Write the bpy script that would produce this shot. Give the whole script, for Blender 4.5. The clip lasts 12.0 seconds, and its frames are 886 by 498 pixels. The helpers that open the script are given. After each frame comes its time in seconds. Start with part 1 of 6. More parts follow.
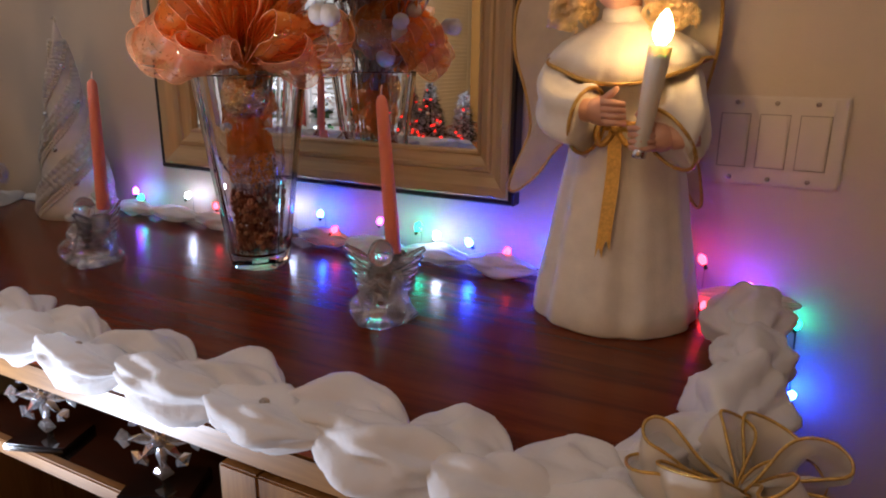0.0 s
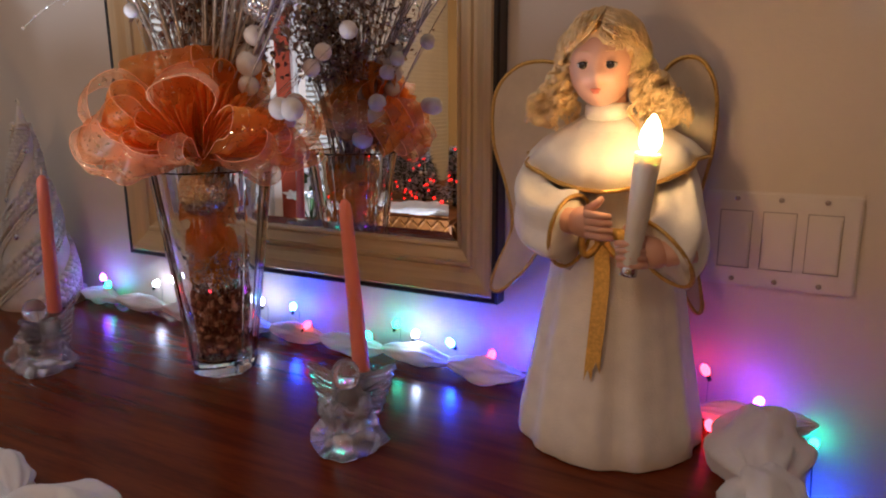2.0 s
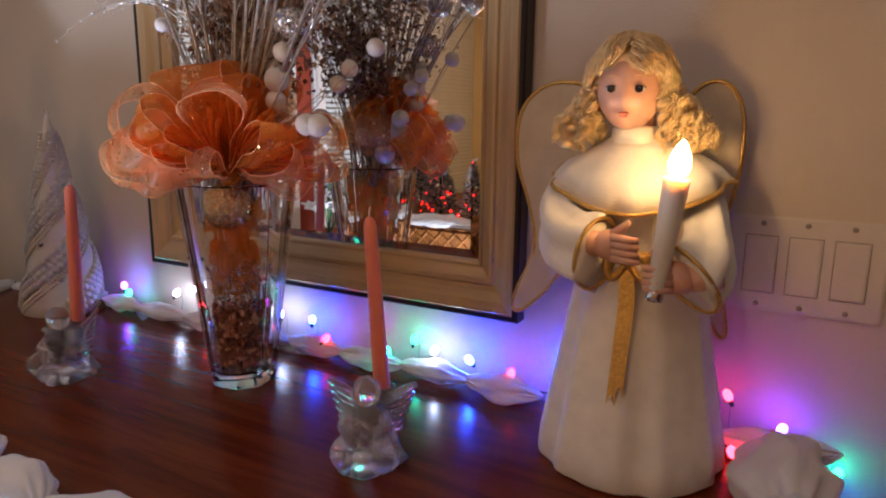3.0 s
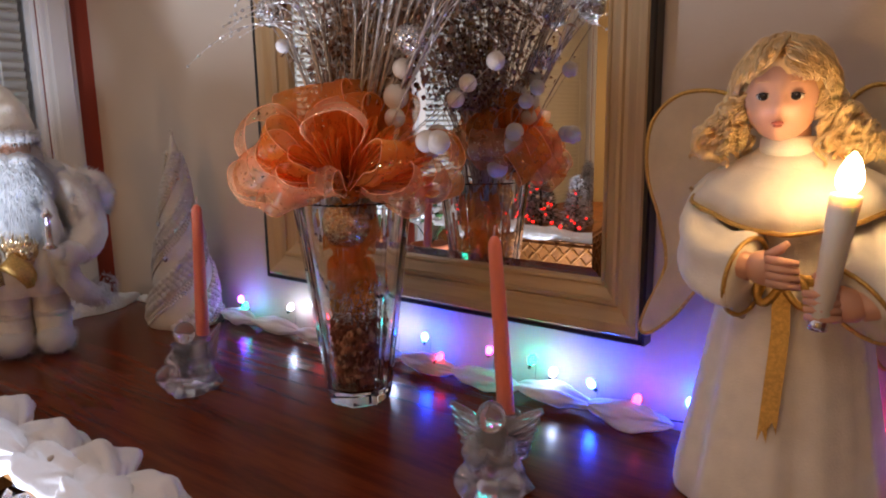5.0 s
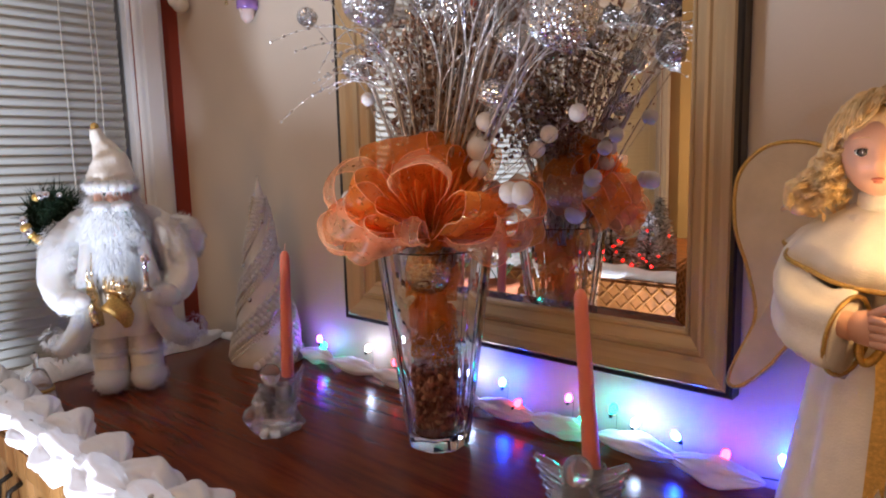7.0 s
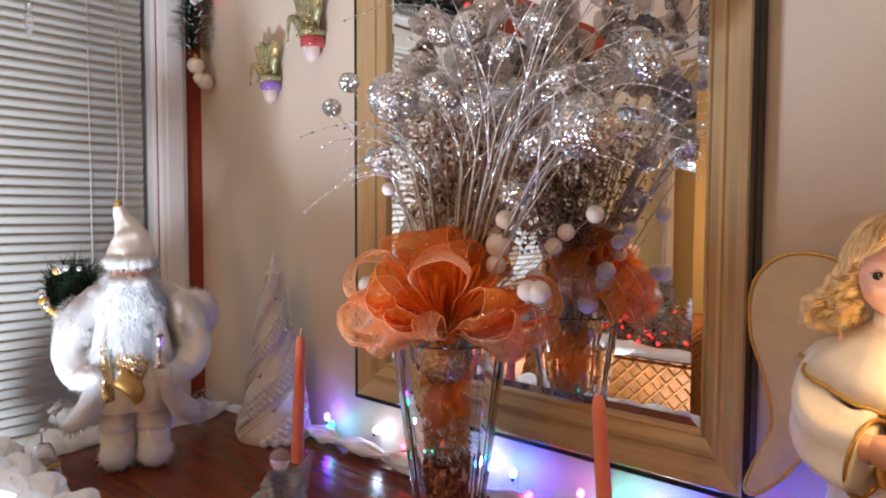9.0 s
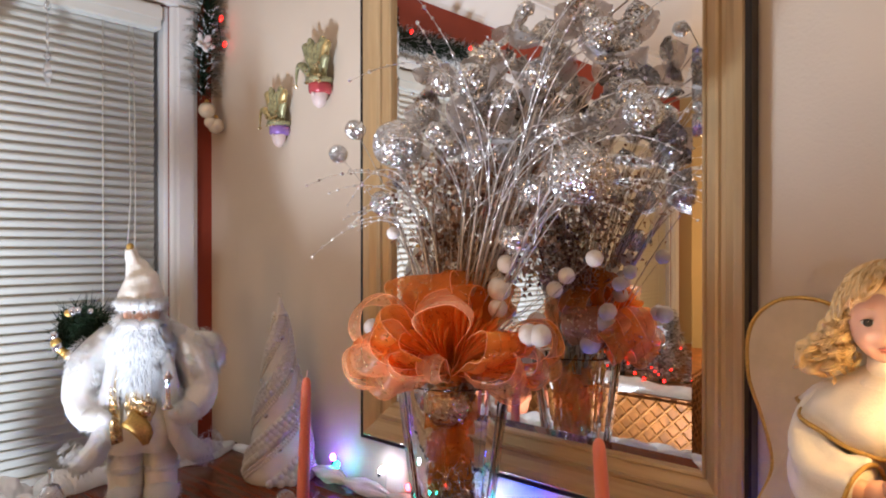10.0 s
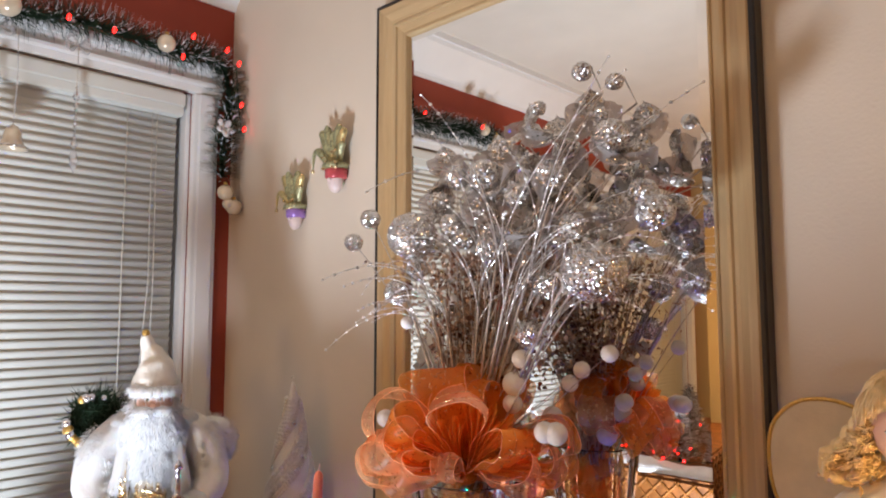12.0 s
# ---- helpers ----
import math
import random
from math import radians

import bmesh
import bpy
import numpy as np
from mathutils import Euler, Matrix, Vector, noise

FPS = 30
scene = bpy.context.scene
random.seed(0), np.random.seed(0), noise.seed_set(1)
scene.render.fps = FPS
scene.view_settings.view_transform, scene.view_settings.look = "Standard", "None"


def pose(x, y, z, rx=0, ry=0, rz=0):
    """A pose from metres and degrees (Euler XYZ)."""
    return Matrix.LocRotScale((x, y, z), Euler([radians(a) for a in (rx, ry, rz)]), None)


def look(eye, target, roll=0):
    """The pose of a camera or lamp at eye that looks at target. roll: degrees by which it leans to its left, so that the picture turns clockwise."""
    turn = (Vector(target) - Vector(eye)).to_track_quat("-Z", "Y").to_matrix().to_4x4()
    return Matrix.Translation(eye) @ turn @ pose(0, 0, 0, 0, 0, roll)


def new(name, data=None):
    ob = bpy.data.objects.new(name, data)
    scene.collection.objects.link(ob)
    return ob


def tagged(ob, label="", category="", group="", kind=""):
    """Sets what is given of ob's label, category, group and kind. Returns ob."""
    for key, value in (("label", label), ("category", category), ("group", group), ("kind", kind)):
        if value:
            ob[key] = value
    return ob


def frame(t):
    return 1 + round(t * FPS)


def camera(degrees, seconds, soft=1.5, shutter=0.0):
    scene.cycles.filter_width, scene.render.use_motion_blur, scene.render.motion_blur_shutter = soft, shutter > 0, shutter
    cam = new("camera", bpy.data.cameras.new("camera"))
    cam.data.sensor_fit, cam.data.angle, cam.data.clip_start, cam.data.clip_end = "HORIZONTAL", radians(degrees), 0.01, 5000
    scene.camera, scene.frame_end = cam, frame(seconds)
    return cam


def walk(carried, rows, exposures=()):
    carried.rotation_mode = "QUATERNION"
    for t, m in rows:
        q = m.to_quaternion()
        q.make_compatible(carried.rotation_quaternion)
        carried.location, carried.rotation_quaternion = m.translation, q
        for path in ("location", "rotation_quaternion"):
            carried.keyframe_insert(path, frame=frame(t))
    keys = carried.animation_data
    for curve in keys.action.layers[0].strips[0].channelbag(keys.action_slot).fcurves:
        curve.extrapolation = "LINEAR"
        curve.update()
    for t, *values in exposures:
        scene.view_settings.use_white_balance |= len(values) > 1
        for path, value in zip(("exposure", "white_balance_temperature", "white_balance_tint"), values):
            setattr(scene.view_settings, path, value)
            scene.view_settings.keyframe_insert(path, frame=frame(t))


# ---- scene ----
cam = camera(66.17, 12.0, soft=2.0)
ROWS = [
    (0.0, 0.0001, 0.0001, 1.1735, 74.233, -0.547, 27.751),
    (0.5, 0.0148, 0.0369, 1.1988, 74.739, -0.093, 30.334),
    (1.0, 0.0078, 0.0685, 1.2043, 74.686, -0.000, 30.962),
    (1.5, -0.0137, 0.0939, 1.2226, 76.030, 0.430, 29.346),
    (2.0, -0.0148, 0.1074, 1.2354, 77.675, 0.353, 27.862),
    (2.5, -0.0192, 0.1007, 1.2415, 78.326, -0.404, 28.025),
    (4.5, -0.0629, 0.1089, 1.2483, 79.275, 0.524, 34.817),
    (5.0, -0.0751, 0.1062, 1.2510, 79.354, 0.825, 36.566),
    (5.5, -0.0745, 0.1000, 1.2577, 79.934, 1.499, 38.449),
    (6.0, -0.0818, 0.0929, 1.2634, 80.729, 1.485, 39.662),
    (6.5, -0.0858, 0.0867, 1.2669, 81.395, 1.516, 41.060),
    (8.5, -0.0987, 0.0691, 1.3175, 85.460, 0.226, 42.250),
    (9.0, -0.0991, 0.0607, 1.3257, 86.973, -0.205, 42.030),
    (9.5, -0.0921, 0.0557, 1.3354, 88.101, -0.338, 41.977),
    (10.0, -0.0800, 0.0476, 1.3415, 89.777, 0.021, 42.603),
    (10.5, -0.0792, 0.0446, 1.3481, 90.897, 0.082, 42.807),
    (11.0, -0.0769, 0.0453, 1.3586, 92.516, 0.257, 43.295),
    (11.5, -0.0748, 0.0369, 1.3690, 94.157, 0.032, 43.366),
    (12.0, -0.0766, 0.0414, 1.3837, 95.114, 0.035, 43.682),
]
walk(cam, [(t, pose(x, y, z, rx, ry, rz)) for t, x, y, z, rx, ry, rz in ROWS],
     exposures=[(0.0, -0.20, 6400, 14), (2.5, -0.20, 6350, 17), (6.0, 0.00, 6350, 15), (9.0, 0.38, 6450, 13), (10.5, 0.42, 6600, 11), (12.0, 0.34, 6700, 11)])

# ---- world and lights ----
WALL_Y, WALL_X, TABLE = 0.975, -1.78, 0.85
world = bpy.data.worlds.new("night")
scene.world = world
world.use_nodes = True
world.node_tree.nodes["Background"].inputs[0].default_value = (0.02, 0.025, 0.05, 1)
world.node_tree.nodes["Background"].inputs[1].default_value = 0.3


def lamp(name, kind, place, power, colour, size=0.05, target=None):
    data = bpy.data.lights.new(name, kind)
    data.energy, data.color = power, colour
    if kind == "AREA":
        data.shape, data.size = "DISK", size
    else:
        data.shadow_soft_size = size
    ob = new(name, data)
    ob.matrix_world = look(place, target) if target else pose(*place)
    return ob


lamp("low_lamp", "AREA", (-1.00, 0.03, 0.55), 24.0, (0.73, 0.83, 1.0), 0.24, (-1.12, 0.16, 2.0))
# unseen overhead fill, added to raise the room's warm ambient light
lamp("warm_overhead_fill", "AREA", (-0.3, -1.0, 2.33), 4.0, (1.0, 0.62, 0.38), 0.4, (-0.5, -0.6, 0.0))
# added warm fill behind the camera, with no fixture, for far wall and garland
lamp("far_warm_fill", "POINT", (-0.64, -1.50, 1.25), 14.5, (1.0, 0.62, 0.30), 0.06)
lamp("candle_lamp", "POINT", (-0.1415, 0.743, 1.207), 1.3, (1.0, 0.52, 0.17), 0.010)


# ---- materials ----
def mat(name, colour, rough=0.5, metal=0.0, vary=0.12, scale=20.0, bump=0.0, bump_scale=None, fine=0.0,
        emit=None, strength=0.0, sheen=0.0, trans=0.0, ior=1.45, alpha=1.0, sub=0.0, stretch=None, coat=0.0, spread=0.0):
    m = bpy.data.materials.new(name)
    m.use_nodes = True
    nt, p = m.node_tree, m.node_tree.nodes["Principled BSDF"]
    add, link = nt.nodes.new, nt.links.new
    p.inputs["Roughness"].default_value, p.inputs["Metallic"].default_value = rough, metal
    p.inputs["Sheen Weight"].default_value, p.inputs["Transmission Weight"].default_value = sheen, trans
    p.inputs["IOR"].default_value, p.inputs["Alpha"].default_value = ior, alpha
    p.inputs["Subsurface Weight"].default_value, p.inputs["Coat Weight"].default_value = sub, coat
    p.inputs["Subsurface Radius"].default_value, p.inputs["Subsurface Scale"].default_value = (1, 0.8, 0.6), 0.006
    p.inputs["Base Color"].default_value = (*colour, 1)
    if emit:
        p.inputs["Emission Color"].default_value, p.inputs["Emission Strength"].default_value = (*emit, 1), strength
    co = add("ShaderNodeTexCoord")
    mp = add("ShaderNodeMapping")
    link(co.outputs["Object"], mp.inputs[0])
    if stretch:
        mp.inputs["Scale"].default_value = stretch
    if vary:
        tex = add("ShaderNodeTexNoise")
        tex.inputs["Scale"].default_value, tex.inputs["Detail"].default_value = scale, 6
        link(mp.outputs[0], tex.inputs["Vector"])
        ramp = add("ShaderNodeMapRange")
        ramp.inputs[1].default_value, ramp.inputs[2].default_value = 0.3, 0.7
        ramp.inputs[3].default_value, ramp.inputs[4].default_value = 1 - vary, 1 + vary
        link(tex.outputs[0], ramp.inputs[0])
        mul = add("ShaderNodeVectorMath")
        mul.operation = "MULTIPLY"
        mul.inputs[0].default_value = colour
        link(ramp.outputs[0], mul.inputs[1])
        out = mul
        if spread:
            info = add("ShaderNodeObjectInfo")
            r2 = add("ShaderNodeMapRange")
            r2.inputs[3].default_value, r2.inputs[4].default_value = 1 - spread, 1 + spread
            link(info.outputs["Random"], r2.inputs[0])
            m2 = add("ShaderNodeVectorMath")
            m2.operation = "MULTIPLY"
            link(mul.outputs[0], m2.inputs[0])
            link(r2.outputs[0], m2.inputs[1])
            out = m2
        link(out.outputs[0], p.inputs["Base Color"])
    if bump:
        t2 = add("ShaderNodeTexNoise")
        t2.inputs["Scale"].default_value, t2.inputs["Detail"].default_value = bump_scale or scale * 6, 5
        link(mp.outputs[0], t2.inputs["Vector"])
        b = add("ShaderNodeBump")
        b.inputs["Strength"].default_value, b.inputs["Distance"].default_value = bump, fine or 0.002
        link(t2.outputs[0], b.inputs["Height"])
        link(b.outputs[0], p.inputs["Normal"])
    return m


def glitter(name, colour, scale=420.0, rough=0.22, tilt=0.55, metal=1.0):
    """Metal flakes, each one leaning its own way."""
    m = mat(name, colour, rough, metal, 0)
    nt, p = m.node_tree, m.node_tree.nodes["Principled BSDF"]
    add, link = nt.nodes.new, nt.links.new
    co, vo = add("ShaderNodeTexCoord"), add("ShaderNodeTexVoronoi")
    vo.inputs["Scale"].default_value = scale
    link(co.outputs["Object"], vo.inputs["Vector"])
    sub, mul, summ, nrm = (add("ShaderNodeVectorMath") for _ in range(4))
    geo = add("ShaderNodeNewGeometry")
    sub.operation, mul.operation, summ.operation, nrm.operation = "SUBTRACT", "SCALE", "ADD", "NORMALIZE"
    sub.inputs[1].default_value = (0.5, 0.5, 0.5)
    mul.inputs["Scale"].default_value = tilt * 2
    link(vo.outputs["Color"], sub.inputs[0])
    link(sub.outputs[0], mul.inputs[0])
    link(mul.outputs[0], summ.inputs[0])
    link(geo.outputs["Normal"], summ.inputs[1])
    link(summ.outputs[0], nrm.inputs[0])
    link(nrm.outputs[0], p.inputs["Normal"])
    return m


def wood(name, dark, light, rough=0.3, axis="x", ring=14.0, coat=0.2):
    """Grain drawn out along one axis, with pores."""
    m = mat(name, light, rough, 0, 0, coat=coat)
    nt, p = m.node_tree, m.node_tree.nodes["Principled BSDF"]
    add, link = nt.nodes.new, nt.links.new
    co, mp = add("ShaderNodeTexCoord"), add("ShaderNodeMapping")
    k = {"x": (0.08, 1, 1), "y": (1, 0.08, 1), "z": (1, 1, 0.08)}[axis]
    mp.inputs["Scale"].default_value = k
    link(co.outputs["Object"], mp.inputs[0])
    n1, n2 = add("ShaderNodeTexNoise"), add("ShaderNodeTexNoise")
    n1.inputs["Scale"].default_value, n1.inputs["Detail"].default_value, n1.inputs["Distortion"].default_value = ring, 8, 1.2
    n2.inputs["Scale"].default_value, n2.inputs["Detail"].default_value = ring * 14, 3
    link(mp.outputs[0], n1.inputs["Vector"])
    link(mp.outputs[0], n2.inputs["Vector"])
    mix = add("ShaderNodeMath")
    mix.operation = "MULTIPLY_ADD"
    mix.inputs[1].default_value = 0.35
    link(n2.outputs[0], mix.inputs[0])
    link(n1.outputs[0], mix.inputs[2])
    ramp = add("ShaderNodeValToRGB")
    ramp.color_ramp.elements[0].position, ramp.color_ramp.elements[0].color = 0.5, (*dark, 1)
    ramp.color_ramp.elements[1].position, ramp.color_ramp.elements[1].color = 0.82, (*light, 1)
    link(mix.outputs[0], ramp.inputs[0])
    link(ramp.outputs[0], p.inputs["Base Color"])
    b = add("ShaderNodeBump")
    b.inputs["Strength"].default_value, b.inputs["Distance"].default_value = 0.12, 0.001
    link(n2.outputs[0], b.inputs["Height"])
    link(b.outputs[0], p.inputs["Normal"])
    return m


def glass(name, colour=(1, 1, 1), rough=0.0, ior=1.5, bump=0.0):
    m = mat(name, colour, rough, 0, 0, trans=1.0, ior=ior, bump=bump, bump_scale=90, fine=0.002)
    return m


def sheer(name, colour, holes=0.45, rough=0.35, glit=(1.0, 0.75, 0.4)):
    """Organza: a fine open weave, with metal threads and flecks."""
    m = mat(name, colour, rough, 0, 0.25, 60)
    nt, p = m.node_tree, m.node_tree.nodes["Principled BSDF"]
    add, link = nt.nodes.new, nt.links.new
    clear, mix, out = add("ShaderNodeBsdfTransparent"), add("ShaderNodeMixShader"), nt.nodes["Material Output"]
    tr, mix2 = add("ShaderNodeBsdfTranslucent"), add("ShaderNodeMixShader")
    tr.inputs[0].default_value = (*colour, 1)
    mix2.inputs[0].default_value = 0.62
    link(p.outputs[0], mix2.inputs[1])
    link(tr.outputs[0], mix2.inputs[2])
    co, vo, lt = add("ShaderNodeTexCoord"), add("ShaderNodeTexVoronoi"), add("ShaderNodeMath")
    vo.inputs["Scale"].default_value = 380
    link(co.outputs["Object"], vo.inputs["Vector"])
    sep = add("ShaderNodeSeparateColor")
    link(vo.outputs["Color"], sep.inputs[0])
    lt.operation, lt.inputs[1].default_value = "LESS_THAN", 0.11
    link(sep.outputs[0], lt.inputs[0])
    met = add("ShaderNodeBsdfGlossy")
    met.inputs[0].default_value, met.inputs[1].default_value = (*glit, 1), 0.26
    geo, shift, lean, summ, unit = add("ShaderNodeNewGeometry"), *(add("ShaderNodeVectorMath") for _ in range(4))
    shift.operation, lean.operation, summ.operation, unit.operation = "SUBTRACT", "SCALE", "ADD", "NORMALIZE"
    shift.inputs[1].default_value, lean.inputs["Scale"].default_value = (0.5, 0.5, 0.5), 1.5
    link(vo.outputs["Color"], shift.inputs[0])
    link(shift.outputs[0], lean.inputs[0])
    link(lean.outputs[0], summ.inputs[0])
    link(geo.outputs["Normal"], summ.inputs[1])
    link(summ.outputs[0], unit.inputs[0])
    link(unit.outputs[0], met.inputs["Normal"])
    m3 = add("ShaderNodeMixShader")
    link(lt.outputs[0], m3.inputs[0])
    link(mix2.outputs[0], m3.inputs[1])
    link(met.outputs[0], m3.inputs[2])
    mix.inputs[0].default_value = 1 - holes
    clear.inputs[0].default_value = (1.0, 0.72 + 0.28 * colour[1], 0.62 + 0.38 * colour[2], 1)
    link(clear.outputs[0], mix.inputs[1])
    link(m3.outputs[0], mix.inputs[2])
    link(mix.outputs[0], out.inputs[0])
    return m


M_WALL = mat("beige_wall_paint", (0.66, 0.57, 0.46), 0.75, 0, 0.05, 3, 0.25, 260)
M_OCHRE = mat("ochre_wall_paint", (0.50, 0.36, 0.16), 0.75, 0, 0.06, 3, 0.25, 260)
M_RED = mat("brick_red_wall_paint", (0.30, 0.045, 0.02), 0.65, 0, 0.06, 3, 0.2, 260)
M_WHITE = mat("white_trim_paint", (0.78, 0.77, 0.74), 0.4, 0, 0.04, 6, 0.08, 60)
M_CEIL = mat("ceiling_paint", (0.72, 0.66, 0.57), 0.85, 0, 0.05, 4, 0.35, 180)
M_CARPET = mat("brown_carpet", (0.16, 0.11, 0.08), 0.95, 0, 0.3, 60, 0.6, 400)
M_TOP = wood("mahogany_top", (0.085, 0.013, 0.003), (0.165, 0.028, 0.0065), 0.22, "x", 40, 0.0)
M_TOP.node_tree.nodes["Principled BSDF"].inputs["Specular IOR Level"].default_value = 0.28
M_OAK = wood("honey_oak", (0.15, 0.065, 0.016), (0.33, 0.17, 0.055), 0.38, "z", 16)
M_OAKX = wood("honey_oak_rail", (0.15, 0.065, 0.016), (0.33, 0.17, 0.055), 0.38, "x", 16)
M_DARK = mat("black_glass", (0.012, 0.009, 0.008), 0.08, 0, 0.1, 8)
M_BLACK = mat("black_lacquer", (0.012, 0.008, 0.007), 0.3, 0, 0.1, 30)
M_BRONZE = mat("dark_bronze", (0.03, 0.025, 0.02), 0.4, 0.7, 0.2, 80)
M_FRAME = wood("champagne_gilt", (0.44, 0.30, 0.15), (0.60, 0.43, 0.23), 0.34, "z", 9, 0.1)
M_FRAME.node_tree.nodes["Principled BSDF"].inputs["Metallic"].default_value = 0.25
M_FRAMEX = wood("champagne_gilt_rail", (0.44, 0.30, 0.15), (0.60, 0.43, 0.23), 0.34, "x", 9, 0.1)
M_FRAMEX.node_tree.nodes["Principled BSDF"].inputs["Metallic"].default_value = 0.25
M_MIRROR = mat("mirror_silver", (0.90, 0.88, 0.84), 0.004, 1.0, 0)
M_BLIND = mat("ivory_blind_slat", (0.66, 0.66, 0.60), 0.45, 0, 0.04, 10)
M_CORD = mat("white_cord", (0.7, 0.68, 0.6), 0.8, 0, 0.1, 100)
M_PLATE = mat("ivory_switch_plastic", (0.70, 0.64, 0.56), 0.3, 0, 0.02, 20)
M_SCREW = mat("dull_screw", (0.35, 0.3, 0.26), 0.4, 0.6, 0.1, 200)
M_GLASS = glass("clear_glass", ior=1.40)
M_CRYSTAL = glass("moulded_crystal", (0.97, 0.97, 0.99), 0.05, 1.48, 0.35)
M_CRYSTAL.node_tree.nodes["Principled BSDF"].inputs["Transmission Weight"].default_value = 0.90
def let_through(m, colour, share):
    """Thin cloth: part of the light passes through it."""
    nt = m.node_tree
    tr, mix, out = nt.nodes.new("ShaderNodeBsdfTranslucent"), nt.nodes.new("ShaderNodeMixShader"), nt.nodes["Material Output"]
    tr.inputs[0].default_value = (*colour, 1)
    mix.inputs[0].default_value = share
    nt.links.new(nt.nodes["Principled BSDF"].outputs[0], mix.inputs[1])
    nt.links.new(tr.outputs[0], mix.inputs[2])
    nt.links.new(mix.outputs[0], out.inputs[0])
    return m


M_FABRIC = mat("white_chiffon", (0.88, 0.88, 0.89), 0.75, 0, 0.04, 25, 0.5, 55, fine=0.006, sheen=0.3)
let_through(M_FABRIC, (0.88, 0.88, 0.89), 0.28)
M_COTTON = mat("white_cotton_wool", (0.82, 0.82, 0.82), 0.95, 0, 0.08, 30, 0.7, 140, fine=0.006, sub=0.2)
M_ROBE = mat("ivory_felt_robe", (0.85, 0.81, 0.72), 0.9, 0, 0.06, 40, 0.3, 500, sheen=0.3)
M_GOLDTRIM = mat("gold_braid", (0.62, 0.40, 0.12), 0.38, 0.75, 0.2, 300, 0.4, 600)
M_SKIN = mat("painted_porcelain", (0.72, 0.42, 0.30), 0.35, 0, 0.05, 30, sub=0.15)
M_HAIR = mat("blond_doll_hair", (0.84, 0.60, 0.30), 0.5, 0, 0.15, 120, sub=0.2)
M_EYE = mat("dark_glass_eye", (0.02, 0.015, 0.012), 0.1)
M_LIP = mat("painted_lip", (0.55, 0.16, 0.11), 0.4)
M_WING = mat("ivory_wing_felt", (0.62, 0.52, 0.38), 0.85, 0, 0.08, 40, 0.2, 300)
M_CANDLE = mat("coral_wax", (0.80, 0.24, 0.16), 0.42, 0, 0.04, 40, 0.06, 60, sub=0.35)
M_WICK = mat("pale_wick", (0.7, 0.45, 0.35), 0.9, 0, 0.1, 100)
M_IVORYWAX = mat("ivory_plastic_candle", (0.78, 0.74, 0.66), 0.4, 0, 0.03, 40, sub=0.6)
M_FLAME = mat("flame_bulb", (1, 0.9, 0.7), 0.2, emit=(1.0, 0.66, 0.28), strength=60.0, vary=0)
M_ORANGE = sheer("orange_organza", (1.0, 0.36, 0.06), 0.46, glit=(1.0, 0.7, 0.3))
M_PINK = sheer("peach_organza", (1.0, 0.50, 0.26), 0.62, glit=(1.0, 0.8, 0.5))
M_SILVER = glitter("silver_glitter", (0.84, 0.83, 0.82), 560, 0.24, 0.9)
M_SILVERFINE = glitter("fine_silver_glitter", (0.74, 0.71, 0.68), 480, 0.22, 0.8)
M_GOLDGLIT = glitter("gold_glitter", (0.78, 0.62, 0.36), 500)
M_STEM = mat("silver_wire", (0.52, 0.47, 0.42), 0.35, 0.8, 0.3, 150)
M_BROWNBERRY = mat("dark_glazed_berry", (0.17, 0.075, 0.045), 0.3, 0.3, 0.5, 90)
M_FOAM = mat("white_foam_ball", (0.76, 0.72, 0.68), 0.85, 0, 0.05, 60, 0.4, 250)
M_PEARL = mat("pearl_bead", (0.76, 0.66, 0.52), 0.25, 0.15, 0.05, 40, coat=0.6)
M_POM = mat("cream_pompon", (0.72, 0.66, 0.58), 0.95, 0, 0.08, 60, 0.6, 300, fine=0.004)
M_GEM = mat("faceted_gem", (0.75, 0.75, 0.8), 0.06, 0.9, 0)
M_FUR = mat("white_fur", (0.86, 0.85, 0.83), 0.95, 0, 0.04, 70, 0.25, 260, fine=0.003, sheen=0.4, sub=0.5)
let_through(M_FUR, (0.88, 0.87, 0.85), 0.45)
M_CREAMCLOTH = mat("cream_plush", (0.78, 0.74, 0.65), 0.95, 0, 0.06, 50, 0.3, 250, fine=0.003, sheen=0.3)
M_NEEDLE = mat("dark_green_needles", (0.015, 0.035, 0.015), 0.6, 0, 0.4, 60)
M_FROST = mat("frosted_tips", (0.75, 0.77, 0.8), 0.8, 0, 0.1, 60)
M_LEAF = mat("green_leaf", (0.03, 0.09, 0.025), 0.5, 0, 0.3, 40)
M_PETAL = mat("white_petal", (0.8, 0.8, 0.8), 0.6, 0, 0.05, 60, sub=0.2)
M_TERRA = mat("terracotta", (0.35, 0.10, 0.04), 0.8, 0, 0.15, 30)
M_TEALGLASS = mat("dark_bulb_socket", (0.01, 0.03, 0.02), 0.5)
M_POTP = mat("potpourri", (0.22, 0.075, 0.04), 0.8, 0, 0.5, 90, spread=0.6)
M_POTP2 = mat("pale_potpourri", (0.62, 0.30, 0.17), 0.8, 0, 0.4, 90)


# ---- builders ----
def mesh_of(bm, mats, smooth=True):
    me = bpy.data.meshes.new("mesh")
    bm.to_mesh(me)
    bm.free()
    for m in (mats if isinstance(mats, (list, tuple)) else [mats]):
        me.materials.append(m)
    if smooth:
        me.polygons.foreach_set("use_smooth", [True] * len(me.polygons))
    return me


